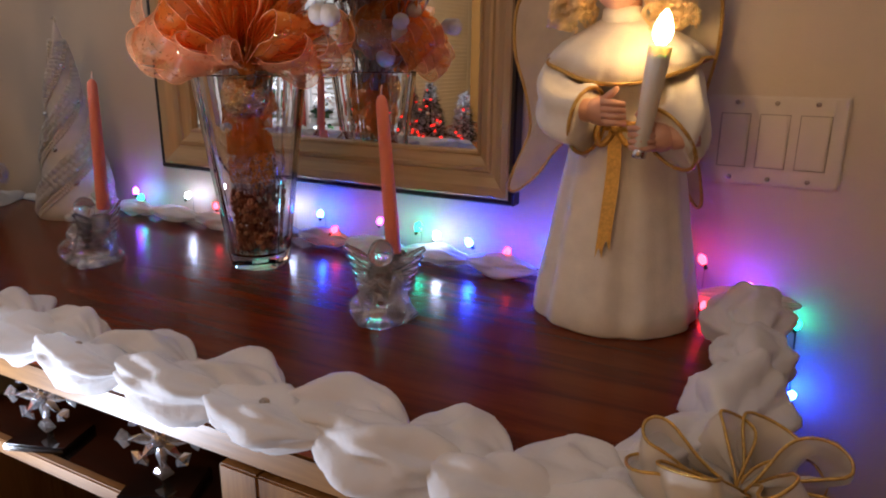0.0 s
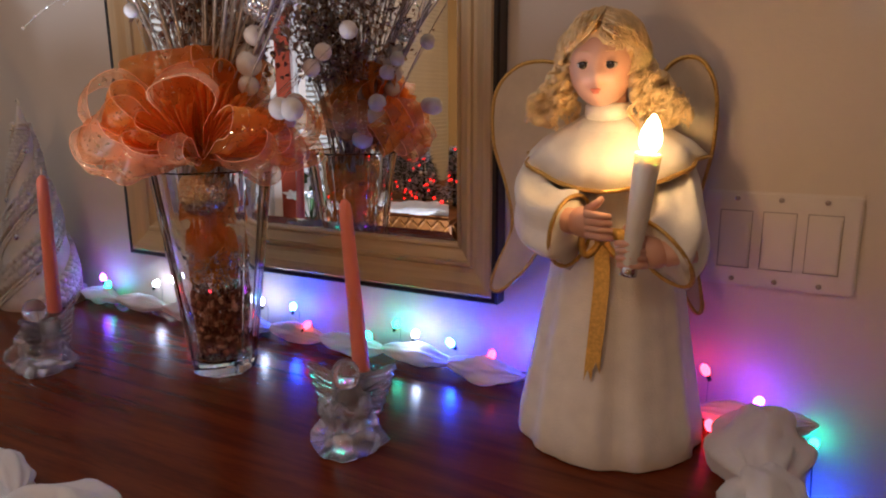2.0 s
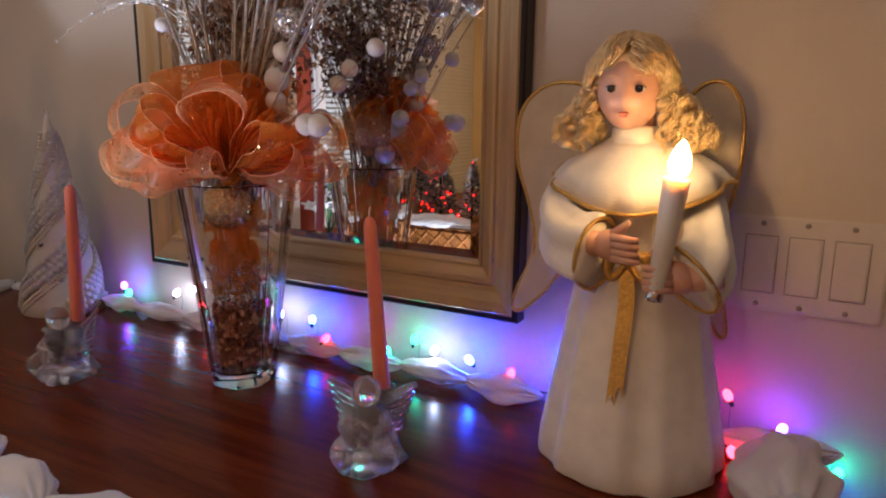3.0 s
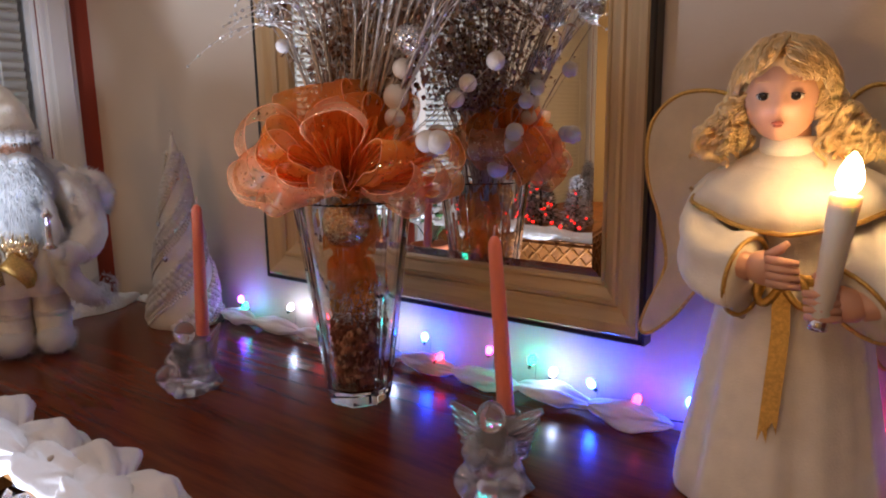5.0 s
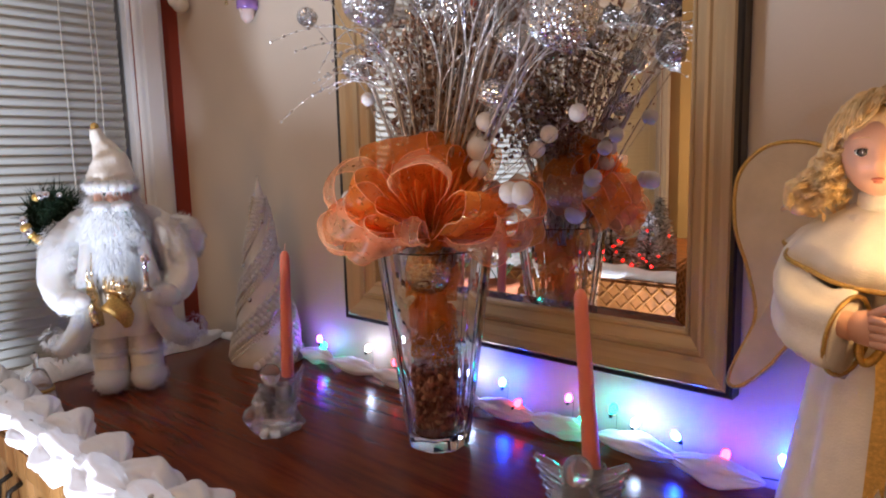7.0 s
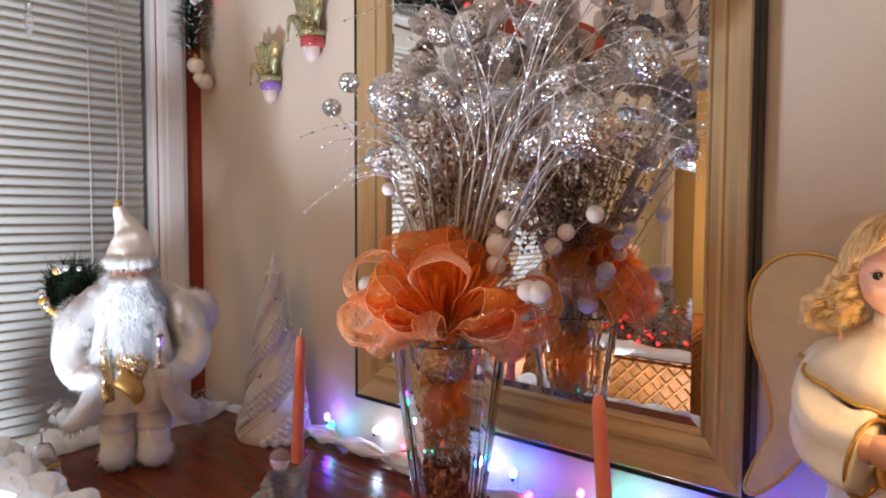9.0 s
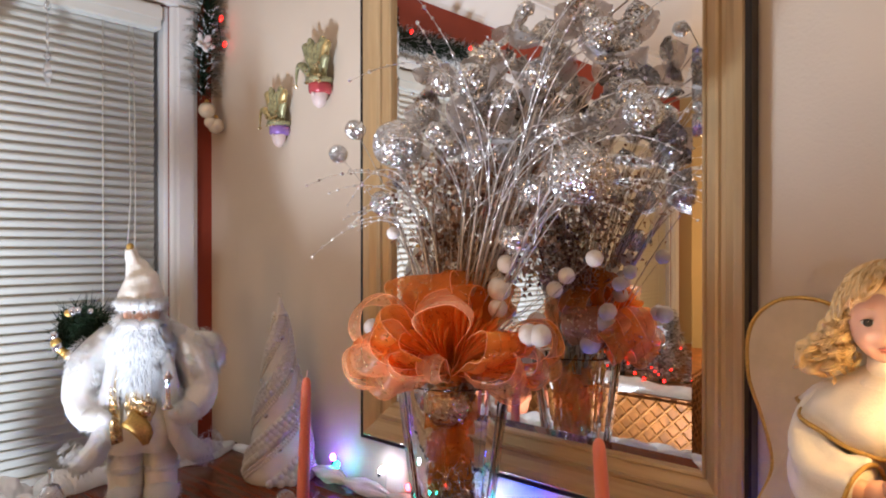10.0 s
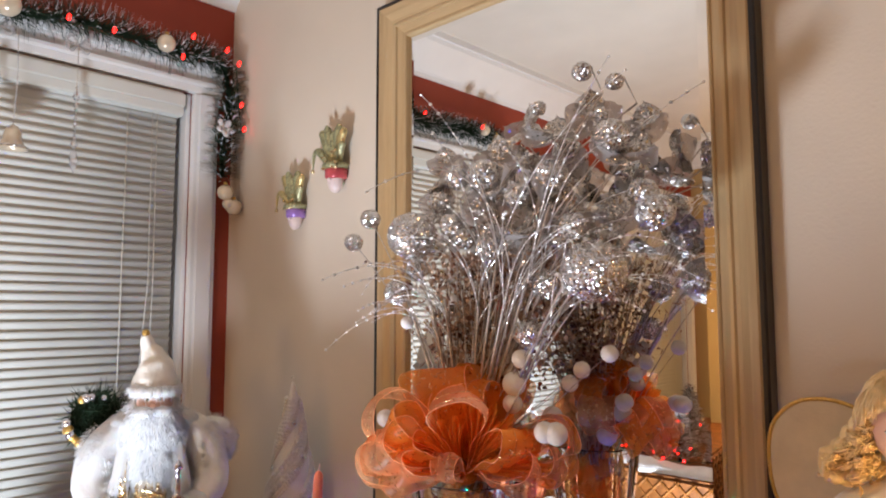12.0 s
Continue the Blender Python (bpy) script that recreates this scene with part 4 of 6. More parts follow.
def berry_picks():
    rnd = random.Random(31)
    # white foam balls in small bunches
    for x, y, z, r in ((-0.645, 0.79, 1.317, 0.013), (-0.657, 0.79, 1.283, 0.0165), (-0.660, 0.79, 1.256, 0.0135), (-0.881, 0.80, 1.363, 0.0105), (-0.672, 0.80, 1.30, 0.012), (-0.69, 0.842, 1.172, 0.018), (-0.695, 0.842, 1.204, 0.016),
                       (-0.727, 0.85, 1.200, 0.016), (-0.655, 0.85, 1.212, 0.016), (-0.645, 0.862, 1.232, 0.015), (-0.583, 0.78, 1.226, 0.015), (-0.597, 0.775, 1.227, 0.014), (-0.909, 0.78, 1.211, 0.014), (-0.60, 0.87, 1.30, 0.012), (-0.62, 0.87, 1.28, 0.012), (-0.55, 0.86, 1.325, 0.012), (-0.80, 0.82, 1.40, 0.009), (-0.72, 0.81, 1.405, 0.008)):
        t = thing("foam_ball_pick", "matt white foam ball on a wire stem", "ornament", pose(x, y, z), "white ball picks")
        bm = bmesh.new()
        ball(bm, (0, 0, 0), r, 3)
        part("ball", bm, M_FOAM, t)
        s = bmesh.new()
        stem_to(s, (x, y, z), 0.001, 0.0)
        bmesh.ops.translate(s, verts=s.verts, vec=(-x, -y, -z))
        part("stem", s, M_STEM, t)
    for i in range(12):
        x, y, z = rnd.uniform(-0.83, -0.69), rnd.uniform(0.80, 0.87), rnd.uniform(1.33, 1.45)
        t = thing("berry_pick", "cluster of dark glazed berries flecked with gold", "artificial berries", pose(x, y, z), "dark berry picks")
        for j in range(9):
            p = Vector((rnd.gauss(0, 0.012), rnd.gauss(0, 0.010), rnd.uniform(-0.06, 0.02)))
            r = rnd.uniform(0.0028, 0.0048)
            part("berry", BERRY[rnd.random() < 0.35], None, t, m=Matrix.LocRotScale(p, None, (r, r, r)))
        s = bmesh.new()
        stem_to(s, (x, y, z), 0.0014, 0.0)
        bmesh.ops.translate(s, verts=s.verts, vec=(-x, -y, -z))
        part("stem", s, M_BROWNBERRY, t)


berry_picks()


def dried_filler():
    """Small curled bits of bronze foliage caught between the stems."""
    rnd = random.Random(57)
    bm = bmesh.new()
    for i in range(2500):
        z = rnd.uniform(1.265, 1.47)
        wide = 0.05 + 0.38 * (z - 1.25)
        p = Vector((-0.735 + rnd.gauss(0.0, 0.5) * wide * 1.25, 0.832 + rnd.uniform(-0.045, 0.045), z))
        d = Vector((rnd.gauss(0, 0.7), rnd.gauss(0, 0.7), rnd.gauss(0.3, 1))).normalized()
        w = d.orthogonal().normalized() * rnd.uniform(0.0016, 0.0042)
        L = rnd.uniform(0.007, 0.018)
        up = d.cross(w).normalized() * 0.002
        vs = [bm.verts.new(v) for v in (p, p + d * L * 0.5 + w + up, p + d * L, p + d * L * 0.5 - w + up)]
        bm.faces.new((vs[0], vs[1], vs[2])).material_index = i % 5 % 3
        bm.faces.new((vs[0], vs[2], vs[3])).material_index = i % 5 % 3
    solid("dried_foliage", bm, [M_DRIED, M_BRONZEGLIT, M_BROWNBERRY], "bronze glittered dried foliage between the silver stems", "dried foliage", kind="stuff")


M_DRIED = let_through(mat("dried_brown_leaf", (0.38, 0.24, 0.16), 0.6, 0, 0.5, 120), (0.38, 0.24, 0.16), 0.35)
M_BRONZEGLIT = glitter("bronze_glitter", (0.50, 0.34, 0.24), 480, 0.4, 0.5, 0.7)
dried_filler()


# ---- glittered twigs that fill the heart of the arrangement ----
bead_bm = bmesh.new()
ball(bead_bm, (0, 0, 0), 1.0, 1)
BEAD = [mesh_of(bead_bm, M_SILVERFINE)]
for bead_mat in (M_BROWNBERRY, M_GOLDGLIT):
    BEAD.append(BEAD[0].copy())
    BEAD[-1].materials[0] = bead_mat


def glitter_twigs():
    rnd = random.Random(91)
    for i in range(16):
        x, y, z = rnd.uniform(-0.88, -0.62), rnd.uniform(0.785, 0.875), rnd.uniform(1.36, 1.50)
        t = thing("glitter_twig", "thin twig beaded with silver and bronze glitter", "artificial twig", pose(x, y, z), "glitter twigs")
        b = bmesh.new()
        stem_to(b, (x, y, z), 0.0014, 0.0)
        bmesh.ops.translate(b, verts=b.verts, vec=(-x, -y, -z))
        for j in range(6):
            q = Vector((rnd.gauss(0, 0.022), rnd.gauss(0, 0.014), rnd.uniform(-0.03, 0.04)))
            tube(b, [Vector((0, 0, -0.05 + 0.012 * j)), q * 0.6, q], 0.0006, 4)
        part("stem", b, M_STEM, t)
        for j in range(8):
            r = rnd.uniform(0.0018, 0.0036)
            part("bead", BEAD[rnd.choice((0, 0, 1, 2))], None, t, m=Matrix.LocRotScale((rnd.gauss(0, 0.018), rnd.gauss(0, 0.012), rnd.uniform(-0.10, 0.04)), None, (r, r, r)))


glitter_twigs()


# ---- the doll, one plain mesh ----
def sweep(bm, pts, radii, n=16, k=0, flat=1.0, fold=0.0, seed=0.0):
    """A soft limb or sleeve along points."""
    pts = [Vector(p) for p in pts]
    if len(pts) > 2:
        fine, rf = [], []
        for i in range(len(pts) - 1):
            p0, p1, p2, p3 = pts[max(i - 1, 0)], pts[i], pts[i + 1], pts[min(i + 2, len(pts) - 1)]
            for j in range(4):
                t = j / 4
                fine.append(0.5 * ((2 * p1) + (p2 - p0) * t + (2 * p0 - 5 * p1 + 4 * p2 - p3) * t * t + (3 * p1 - p0 - 3 * p2 + p3) * t ** 3))
                s = t * t * (3 - 2 * t)
                rf.append(radii[i] * (1 - s) + radii[i + 1] * s)
        pts, radii = fine + [pts[-1]], rf + [radii[-1]]
    rows = []
    side = None
    for i, p in enumerate(pts):
        d = (pts[min(i + 1, len(pts) - 1)] - pts[max(i - 1, 0)]).normalized()
        side = d.orthogonal().normalized() if side is None else (side - d * side.dot(d)).normalized()
        up = d.cross(side)
        rows.append([p + (side * math.cos(a) + up * math.sin(a) * flat) * radii[i] * (1 + fold * math.sin(5 * a + seed + i * 0.3) + fold * noise.noise(p * 30 + Vector((math.cos(a), math.sin(a), 0)) * 1.5))
                     for a in (2 * math.pi * j / n for j in range(n))])
    grid_surface(bm, rows, True, True, k)


def padded(bm, outline, y, thick, k, trim_k, trim_r):
    """A stuffed flat shape in the x-z plane, edged with cord."""
    c = sum((Vector((x, 0, z)) for x, z in outline), Vector()) / len(outline)
    for sgn in (-1, 1):
        rim = [Vector((x, y, z)) for x, z in outline]
        mid = [Vector((c.x + (x - c.x) * 0.6, y + sgn * thick, c.z + (z - c.z) * 0.6)) for x, z in outline]
        ctr = [Vector((c.x + (x - c.x) * 0.05, y + sgn * thick * 1.15, c.z + (z - c.z) * 0.05)) for x, z in outline]
        grid_surface(bm, [rim, mid, ctr] if sgn < 0 else [ctr, mid, rim], True, False, k)
    ring = [Vector((x, y, z)) for x, z in outline]
    tube(bm, ring + ring[:1], trim_r, 6, trim_k)


def smooth_loop(pts, n=6):
    """A rounded closed outline through a few corners."""
    out, m = [], len(pts)
    for i in range(m):
        p0, p1, p2, p3 = (Vector((*pts[(i + j - 1) % m], 0)) for j in range(4))
        for j in range(n):
            t = j / n
            q = 0.5 * ((2 * p1) + (p2 - p0) * t + (2 * p0 - 5 * p1 + 4 * p2 - p3) * t * t + (3 * p1 - p0 - 3 * p2 + p3) * t ** 3)
            out.append((q.x, q.y))
    return out


def doll():
    """ROBE, gold trim, skin, hair, eye, lip, wing; seen from the front along -y, its base at the origin."""
    bm = bmesh.new()

    def pleat(a, z):
        s = max(0, 1 - z / 0.26)
        return (0.034 * math.sin(11 * a + 0.6) + 0.024 * math.sin(17 * a + 2 + 3 * z) + 0.022 * math.sin(6 * a + 4 * z)) * (0.45 + 0.55 * s) * min(1, 0.45 + z / 0.05)

    lathe(bm, [(0.02, 0.004), (0.100, 0.0), (0.104, 0.004), (0.101, 0.03), (0.092, 0.08), (0.083, 0.13), (0.075, 0.18), (0.068, 0.22), (0.060, 0.245), (0.058, 0.255), (0.060, 0.275), (0.062, 0.30), (0.060, 0.33), (0.052, 0.358), (0.028, 0.368)], 72, wave=pleat, k=0)
    # belt and its hanging ends
    lathe(bm, [(0.0605, 0.242), (0.0625, 0.244), (0.0625, 0.252), (0.0605, 0.254)], 40, k=1)
    for dx, dz in ((-0.004, 0.0), (0.004, 0.010)):
        rows = []
        for i in range(11):
            s = i / 10
            z = 0.245 - s * (0.145 - dz)
            yy = -(0.068 + 0.022 * s * 1.05) - 0.006
            rows.append([Vector((dx + w - 0.006 * s, yy, z + (0.010 - abs(w) * 3.0 if i == 10 else 0))) for w in (-0.0042, 0, 0.0042)])
        grid_surface(bm, rows, k=1)
        grid_surface(bm, [[p + Vector((0, 0.0012, 0)) for p in r[::-1]] for r in rows], k=1)
    for sgn in (-1, 1):
        pts = [Vector((sgn * 0.022 * math.sin(math.pi * i / 10), -0.072 - 0.006 * math.sin(math.pi * i / 10), 0.246 - 0.012 * math.sin(2 * math.pi * i / 10) - 0.008 * math.sin(math.pi * i / 10))) for i in range(11)]
        sweep(bm, pts, [0.0042] * 11, 6, 1)
    ball(bm, (0, -0.073, 0.246), 0.007, 2, 1)
    # cape collar with a gold edge
    rows = []
    for t, r, z in ((0, 0.024, 0.374), (0.15, 0.034, 0.369), (0.45, 0.056, 0.350), (0.75, 0.075, 0.326), (1.0, 0.087, 0.296), (0.98, 0.083, 0.296)):
        row = []
        for q in range(72):
            a = 2 * math.pi * q / 72
            f = 1 + t * (0.030 * math.sin(7 * a + 0.5) + 0.022 * math.sin(12 * a + 1) + 0.03 * noise.noise(Vector((2 * math.cos(a), 2 * math.sin(a), z * 30))))
            slit = 0.006 * t * math.exp(-((a - 1.5 * math.pi + 0.10) / 0.06) ** 2)
            row.append(Vector((r * (1 + 0.22 * t) * f * math.cos(a), r * f * math.sin(a) + slit, z + 0.030 * t * t * math.cos(a) ** 2)))
        rows.append(row)
    grid_surface(bm, rows, True, False, 0)
    tube(bm, rows[4] + rows[4][:1], 0.0024, 6, 1)
    lathe(bm, [(0.026, 0.362), (0.031, 0.364), (0.0300, 0.379), (0.026, 0.382)], 28, (-0.003, -0.010, 0), k=0)
    # sleeves: wide cuffs with gold hems
    for pts, rad in ((((-0.052, -0.005, 0.335), (-0.075, -0.020, 0.305), (-0.078, -0.050, 0.280), (-0.060, -0.080, 0.262), (-0.030, -0.094, 0.256)), (0.024, 0.028, 0.029, 0.032, 0.037)),
                     (((0.052, -0.005, 0.335), (0.076, -0.020, 0.298), (0.080, -0.050, 0.270), (0.078, -0.078, 0.252), (0.062, -0.096, 0.240)), (0.023, 0.026, 0.027, 0.029, 0.034))):
        sweep(bm, pts, rad, 36, 0, 1.0, 0.14, pts[0][0] * 40)
        d = (Vector(pts[-1]) - Vector(pts[-2])).normalized()
        s1 = d.orthogonal().normalized()
        s2 = d.cross(s1)
        tube(bm, [Vector(pts[-1]) + d * 0.001 + (s1 * math.cos(a) + s2 * math.sin(a)) * 0.0375 for a in (2 * math.pi * j / 24 for j in range(25))], 0.0024, 6, 1)
    # mittens of porcelain with fingers round the candle
    for hx, hy, hz, s in ((-0.012, -0.108, 0.268, 1), (0.054, -0.110, 0.243, -1)):
        ball(bm, (hx, hy, hz), 0.017, 2, 2, (1.15, 0.8, 0.95))
        sweep(bm, [(hx - s * 0.04, hy + 0.012, hz + 0.003), (hx - s * 0.012, hy, hz)], [0.012, 0.013], 10, 2)
        for j in range(4):
            z = hz + 0.010 - j * 0.0068
            tube(bm, [(hx + s * 0.004, hy - 0.010, z), (hx + s * 0.018, hy - 0.017, z), (hx + s * 0.032, hy - 0.014, z - 0.001)], [0.0042, 0.0039, 0.0030], 7, 2)
        tube(bm, [(hx + s * 0.004, hy - 0.004, hz + 0.012), (hx + s * 0.016, hy - 0.010, hz + 0.020), (hx + s * 0.022, hy - 0.012, hz + 0.026)], [0.0048, 0.0044, 0.003], 7, 2)
    # neck and head
    hz = 0.418
    hc = Vector((-0.012, -0.030, hz))
    sweep(bm, [(0, -0.008, 0.362), (-0.001, -0.014, 0.40)], [0.018, 0.017], 14, 2)
    vs = ball(bm, hc, 0.0405, 4, 2, (0.95, 0.92, 1.0))
    for v in vs:
        q = v.co - hc
        if q.z < 0:
            v.co.x -= q.x * 0.13 * min(1, -q.z / 0.04)
        if q.y < 0:
            v.co.y -= 0.0045 * math.exp(-((q.x / 0.0055) ** 2 + ((q.z + 0.011) / 0.006) ** 2))
            v.co.y -= 0.0022 * math.exp(-((q.x / 0.0045) ** 2 + ((q.z + 0.001) / 0.010) ** 2))
            v.co.y -= 0.0030 * math.exp(-((q.x / 0.010) ** 2 + ((q.z + 0.036) / 0.007) ** 2))
            for e in (-1, 1):
                v.co.y += 0.0030 * math.exp(-(((q.x - e * 0.0145) / 0.007) ** 2 + ((q.z - 0.002) / 0.005) ** 2))
                v.co.y -= 0.0026 * math.exp(-(((q.x - e * 0.020) / 0.010) ** 2 + ((q.z + 0.014) / 0.010) ** 2))
    face_y = hc.y - 0.0366
    for e in (-1, 1):
        ball(bm, (hc.x + e * 0.0150, face_y + 0.0046, hz + 0.001), 0.0062, 3, 7, (1.15, 0.55, 0.55))
        ball(bm, (hc.x + e * 0.0150 - 0.0003, face_y + 0.0024, hz + 0.0008), 0.0045, 3, 4, (1.05, 0.5, 0.86))
        # highlight in the eye, modelled as a tiny bright bead
        ball(bm, (hc.x + e * 0.0150 + 0.0004, face_y + 0.0005, hz + 0.0022), 0.0007, 1, 8)
        tube(bm, [(hc.x + e * 0.0150 + q, face_y + 0.0014 + 40 * q * q, hz + 0.0042 - 36 * q * q) for q in (-0.0072, -0.0036, 0, 0.0036, 0.0072)], 0.00042, 5, 4)
        tube(bm, [(hc.x + e * (0.0145 + q), face_y + 0.0015 + 7 * abs(q) ** 1.6, hz + 0.0140 - 14 * q * q) for q in (-0.008, -0.004, 0, 0.004, 0.008)], 0.0003, 5, 3)
    ball(bm, (hc.x, face_y - 0.0004, hz - 0.0232), 0.0062, 2, 5, (1.0, 0.4, 0.30))
    ball(bm, (hc.x, face_y + 0.0002, hz - 0.0256), 0.0044, 2, 5, (1.0, 0.45, 0.38))
    # curls
    rnd = random.Random(17)
    ball(bm, hc + Vector((0, 0.010, 0.012)), 0.044, 3, 3, (1.0, 0.92, 0.95), rough=0.12, freq=70)

    def lock(pts, thick, strands=5):
        """A wavy lock: a few soft strands side by side."""
        for f in range(strands):
            o = Vector((rnd.uniform(-1, 1), rnd.uniform(-1, 1), rnd.uniform(-1, 1))) * 0.0026
            n = len(pts) - 1
            tube(bm, [p + o * (0.6 + 0.6 * math.sin(3 * i / n + f)) for i, p in enumerate(pts)], [thick * (0.55 + 0.45 * math.sin(math.pi * min(1, 0.25 + 0.7 * i / n))) for i in range(n + 1)], 4, 3)

    top = hc + Vector((0.0, 0.008, 0.008))
    for i in range(360):
        phi, ph = rnd.uniform(0, 2 * math.pi), rnd.uniform(0, 6)
        front = max(0.0, math.cos(phi + math.pi / 2))
        reach = 1.95 - 0.70 * front ** 1.3 + rnd.uniform(-0.16, 0.12)
        R0, e, pts = rnd.uniform(0.0435, 0.0475), (1 if math.cos(phi) > 0 else -1), []
        for j in range(13):
            f = j / 12
            th = 0.05 + f * reach
            az = phi + e * front * 0.40 * f * f + 0.16 * math.sin(8 * f + ph)
            R = R0 + (0.004 + 0.005 * front) * f + 0.0030 * math.sin(9 * f + ph)
            pts.append(top + Vector((math.sin(th) * math.cos(az), 0.94 * math.sin(th) * math.sin(az), math.cos(th))) * R)
        lock(pts, 0.00062, 9)
    for e in (-1, 1):
        for j in range(5):
            ball(bm, hc + Vector((e * (0.038 + 0.0085 * j), 0.016, 0.006 - 0.012 * j)), 0.015 + 0.0016 * j, 3, 3, (1, 0.8, 1), rough=0.25, freq=90)
        for i in range(150):
            z = rnd.uniform(-0.036, 0.014)
            out = 0.034 + (0.062 if e > 0 else 0.050) * (0.014 - z) / 0.054 * rnd.uniform(0.1, 1.15)
            c = hc + Vector((e * out, rnd.uniform(-0.014, 0.030), z))
            r, turns, L, ph = rnd.uniform(0.0045, 0.0085), rnd.uniform(0.9, 1.7), rnd.uniform(0.018, 0.032), rnd.uniform(0, 6)
            ax = Vector((e * rnd.uniform(-0.2, 0.7), rnd.uniform(-0.5, 0.5), -1)).normalized()
            a1 = ax.orthogonal().normalized()
            a2 = ax.cross(a1)
            lock([c + ax * L * q / 14 + (a1 * math.cos(6.283 * turns * q / 14 + ph) + a2 * math.sin(6.283 * turns * q / 14 + ph)) * r * (1 - 0.3 * q / 14) for q in range(15)], 0.00058, 8)
    for v in bm.verts:
        k = min(1, max(0, (v.co.z - 0.20) / 0.08))
        v.co.x = v.co.x * (1 - 0.10 * k) - 0.008 * k
    # wings
    left = smooth_loop([(0.0 - 0.030, 0.300), (-0.045, 0.385), (-0.085, 0.425), (-0.140, 0.428), (-0.175, 0.395), (-0.178, 0.335), (-0.160, 0.280), (-0.150, 0.225), (-0.172, 0.170), (-0.180, 0.142), (-0.166, 0.138), (-0.135, 0.165), (-0.105, 0.205), (-0.070, 0.23), (-0.040, 0.25)])
    left = [(x * 0.94, z) for x, z in left]
    padded(bm, left, 0.068, 0.006, 6, 1, 0.0025)
    padded(bm, [(-x * 0.56, z) for x, z in left[::-1]], 0.060, 0.006, 6, 1, 0.0025)
    return solid("angel_doll", bm, [M_ROBE, M_GOLDTRIM, M_SKIN, M_HAIR, M_EYE, M_LIP, M_WING, M_SCLERA, M_GEM], "blond winged doll in an ivory robe with gold trim", "doll", facing(-0.194, 0.862, TABLE, 6))


M_SCLERA = mat("painted_eye_white", (0.62, 0.57, 0.53), 0.2)
doll()


def held_candle():
    c = thing("electric_candle", "ivory electric candle with a lit flame bulb held upright", "candle", pose(-0.152, 0.744, 1.081, 0, 6, 0))
    bm = bmesh.new()
    lathe(bm, [(0.0075, 0.0), (0.0085, 0.002), (0.0090, 0.02), (0.0122, 0.104), (0.0118, 0.107), (0.0095, 0.1065), (0.008, 0.098)], 24, wave=lambda a, z: 0.03 * math.sin(3 * a) * (z > 0.09))
    part("candle_body", bm, M_IVORYWAX, c)
    bm = bmesh.new()
    lathe(bm, [(0.0074, -0.010), (0.0080, -0.009), (0.0080, -0.0005), (0.0074, 0.0)], 20)
    part("metal_cap", bm, M_GEM, c, "shiny metal end cap")
    bm = bmesh.new()
    lathe(bm, [(0.004, 0.1066), (0.0090, 0.113), (0.0105, 0.119), (0.0092, 0.127), (0.0055, 0.136), (0.0010, 0.142)], 16)
    part("flame_bulb", bm, M_FLAME, c, "glowing flame-shaped bulb")


held_candle()


# ---- crystal candle holders and tapers ----
def crystal_angel(m):
    """A kneeling winged figure of moulded glass with a candle cup, plain in form."""
    t = thing("candle_holder", "clear moulded glass winged figurine candle holder", "candle holder", m, "glass candle holders")
    bm = bmesh.new()
    lathe(bm, [(0.001, 0.0), (0.038, 0.0), (0.041, 0.004), (0.037, 0.011), (0.033, 0.020), (0.031, 0.032), (0.027, 0.044), (0.020, 0.056), (0.0185, 0.064), (0.015, 0.071), (0.001, 0.074)], 40,
          wave=lambda a, z: (0.10 * math.sin(3 * a + 0.4) + 0.05 * math.sin(8 * a + 60 * z)) * max(0, 1 - z / 0.06) + 0.03 * math.sin(11 * a))
    for s in (-1, 1):
        sweep(bm, [(s * 0.019, -0.002, 0.062), (s * 0.023, -0.018, 0.050), (s * 0.010, -0.027, 0.050), (0.0, -0.028, 0.060)], [0.0075, 0.0078, 0.0065, 0.0045], 12, 0, 1, 0.08, s)
        sweep(bm, [(s * 0.012, -0.012, 0.034), (s * 0.024, -0.030, 0.026), (s * 0.020, -0.026, 0.010), (s * 0.026, 0.004, 0.006)], [0.013, 0.013, 0.011, 0.008], 12, 0, 1, 0.06, s)
    part("figure", bm, M_CRYSTAL, t)
    bm = bmesh.new()
    ball(bm, (0.0, -0.007, 0.088), 0.0170, 3, 0, (0.95, 0.95, 1.05))
    part("head", bm, M_CRYSTAL, t)
    for s in (-1, 1):
        wing = None
        for j in range(6):
            f, bm = j / 5, bmesh.new()
            sweep(bm, [(s * 0.010, 0.013, 0.064 - 0.003 * j), (s * (0.026 + 0.006 * (1 - f)), 0.018, 0.076 - 0.008 * j), (s * (0.052 - 0.016 * f), 0.017, 0.090 - 0.0105 * j)], [0.0075, 0.0078, 0.0040], 10, 0, 0.6)
            if wing is None:
                wing = part("wing", bm, M_CRYSTAL, t)
            else:
                part("feather", bm, M_CRYSTAL, wing)
    bm = bmesh.new()
    lathe(bm, [(0.0125, 0.045), (0.0145, 0.05), (0.0145, 0.080), (0.0105, 0.081), (0.0102, 0.06)], 18, (0.012, 0.028, 0.0))
    part("candle_cup", bm, M_CRYSTAL, t)


crystal_angel(facing(-0.447, 0.690, TABLE, 22))
crystal_angel(facing(-0.985, 0.672, TABLE, -75))


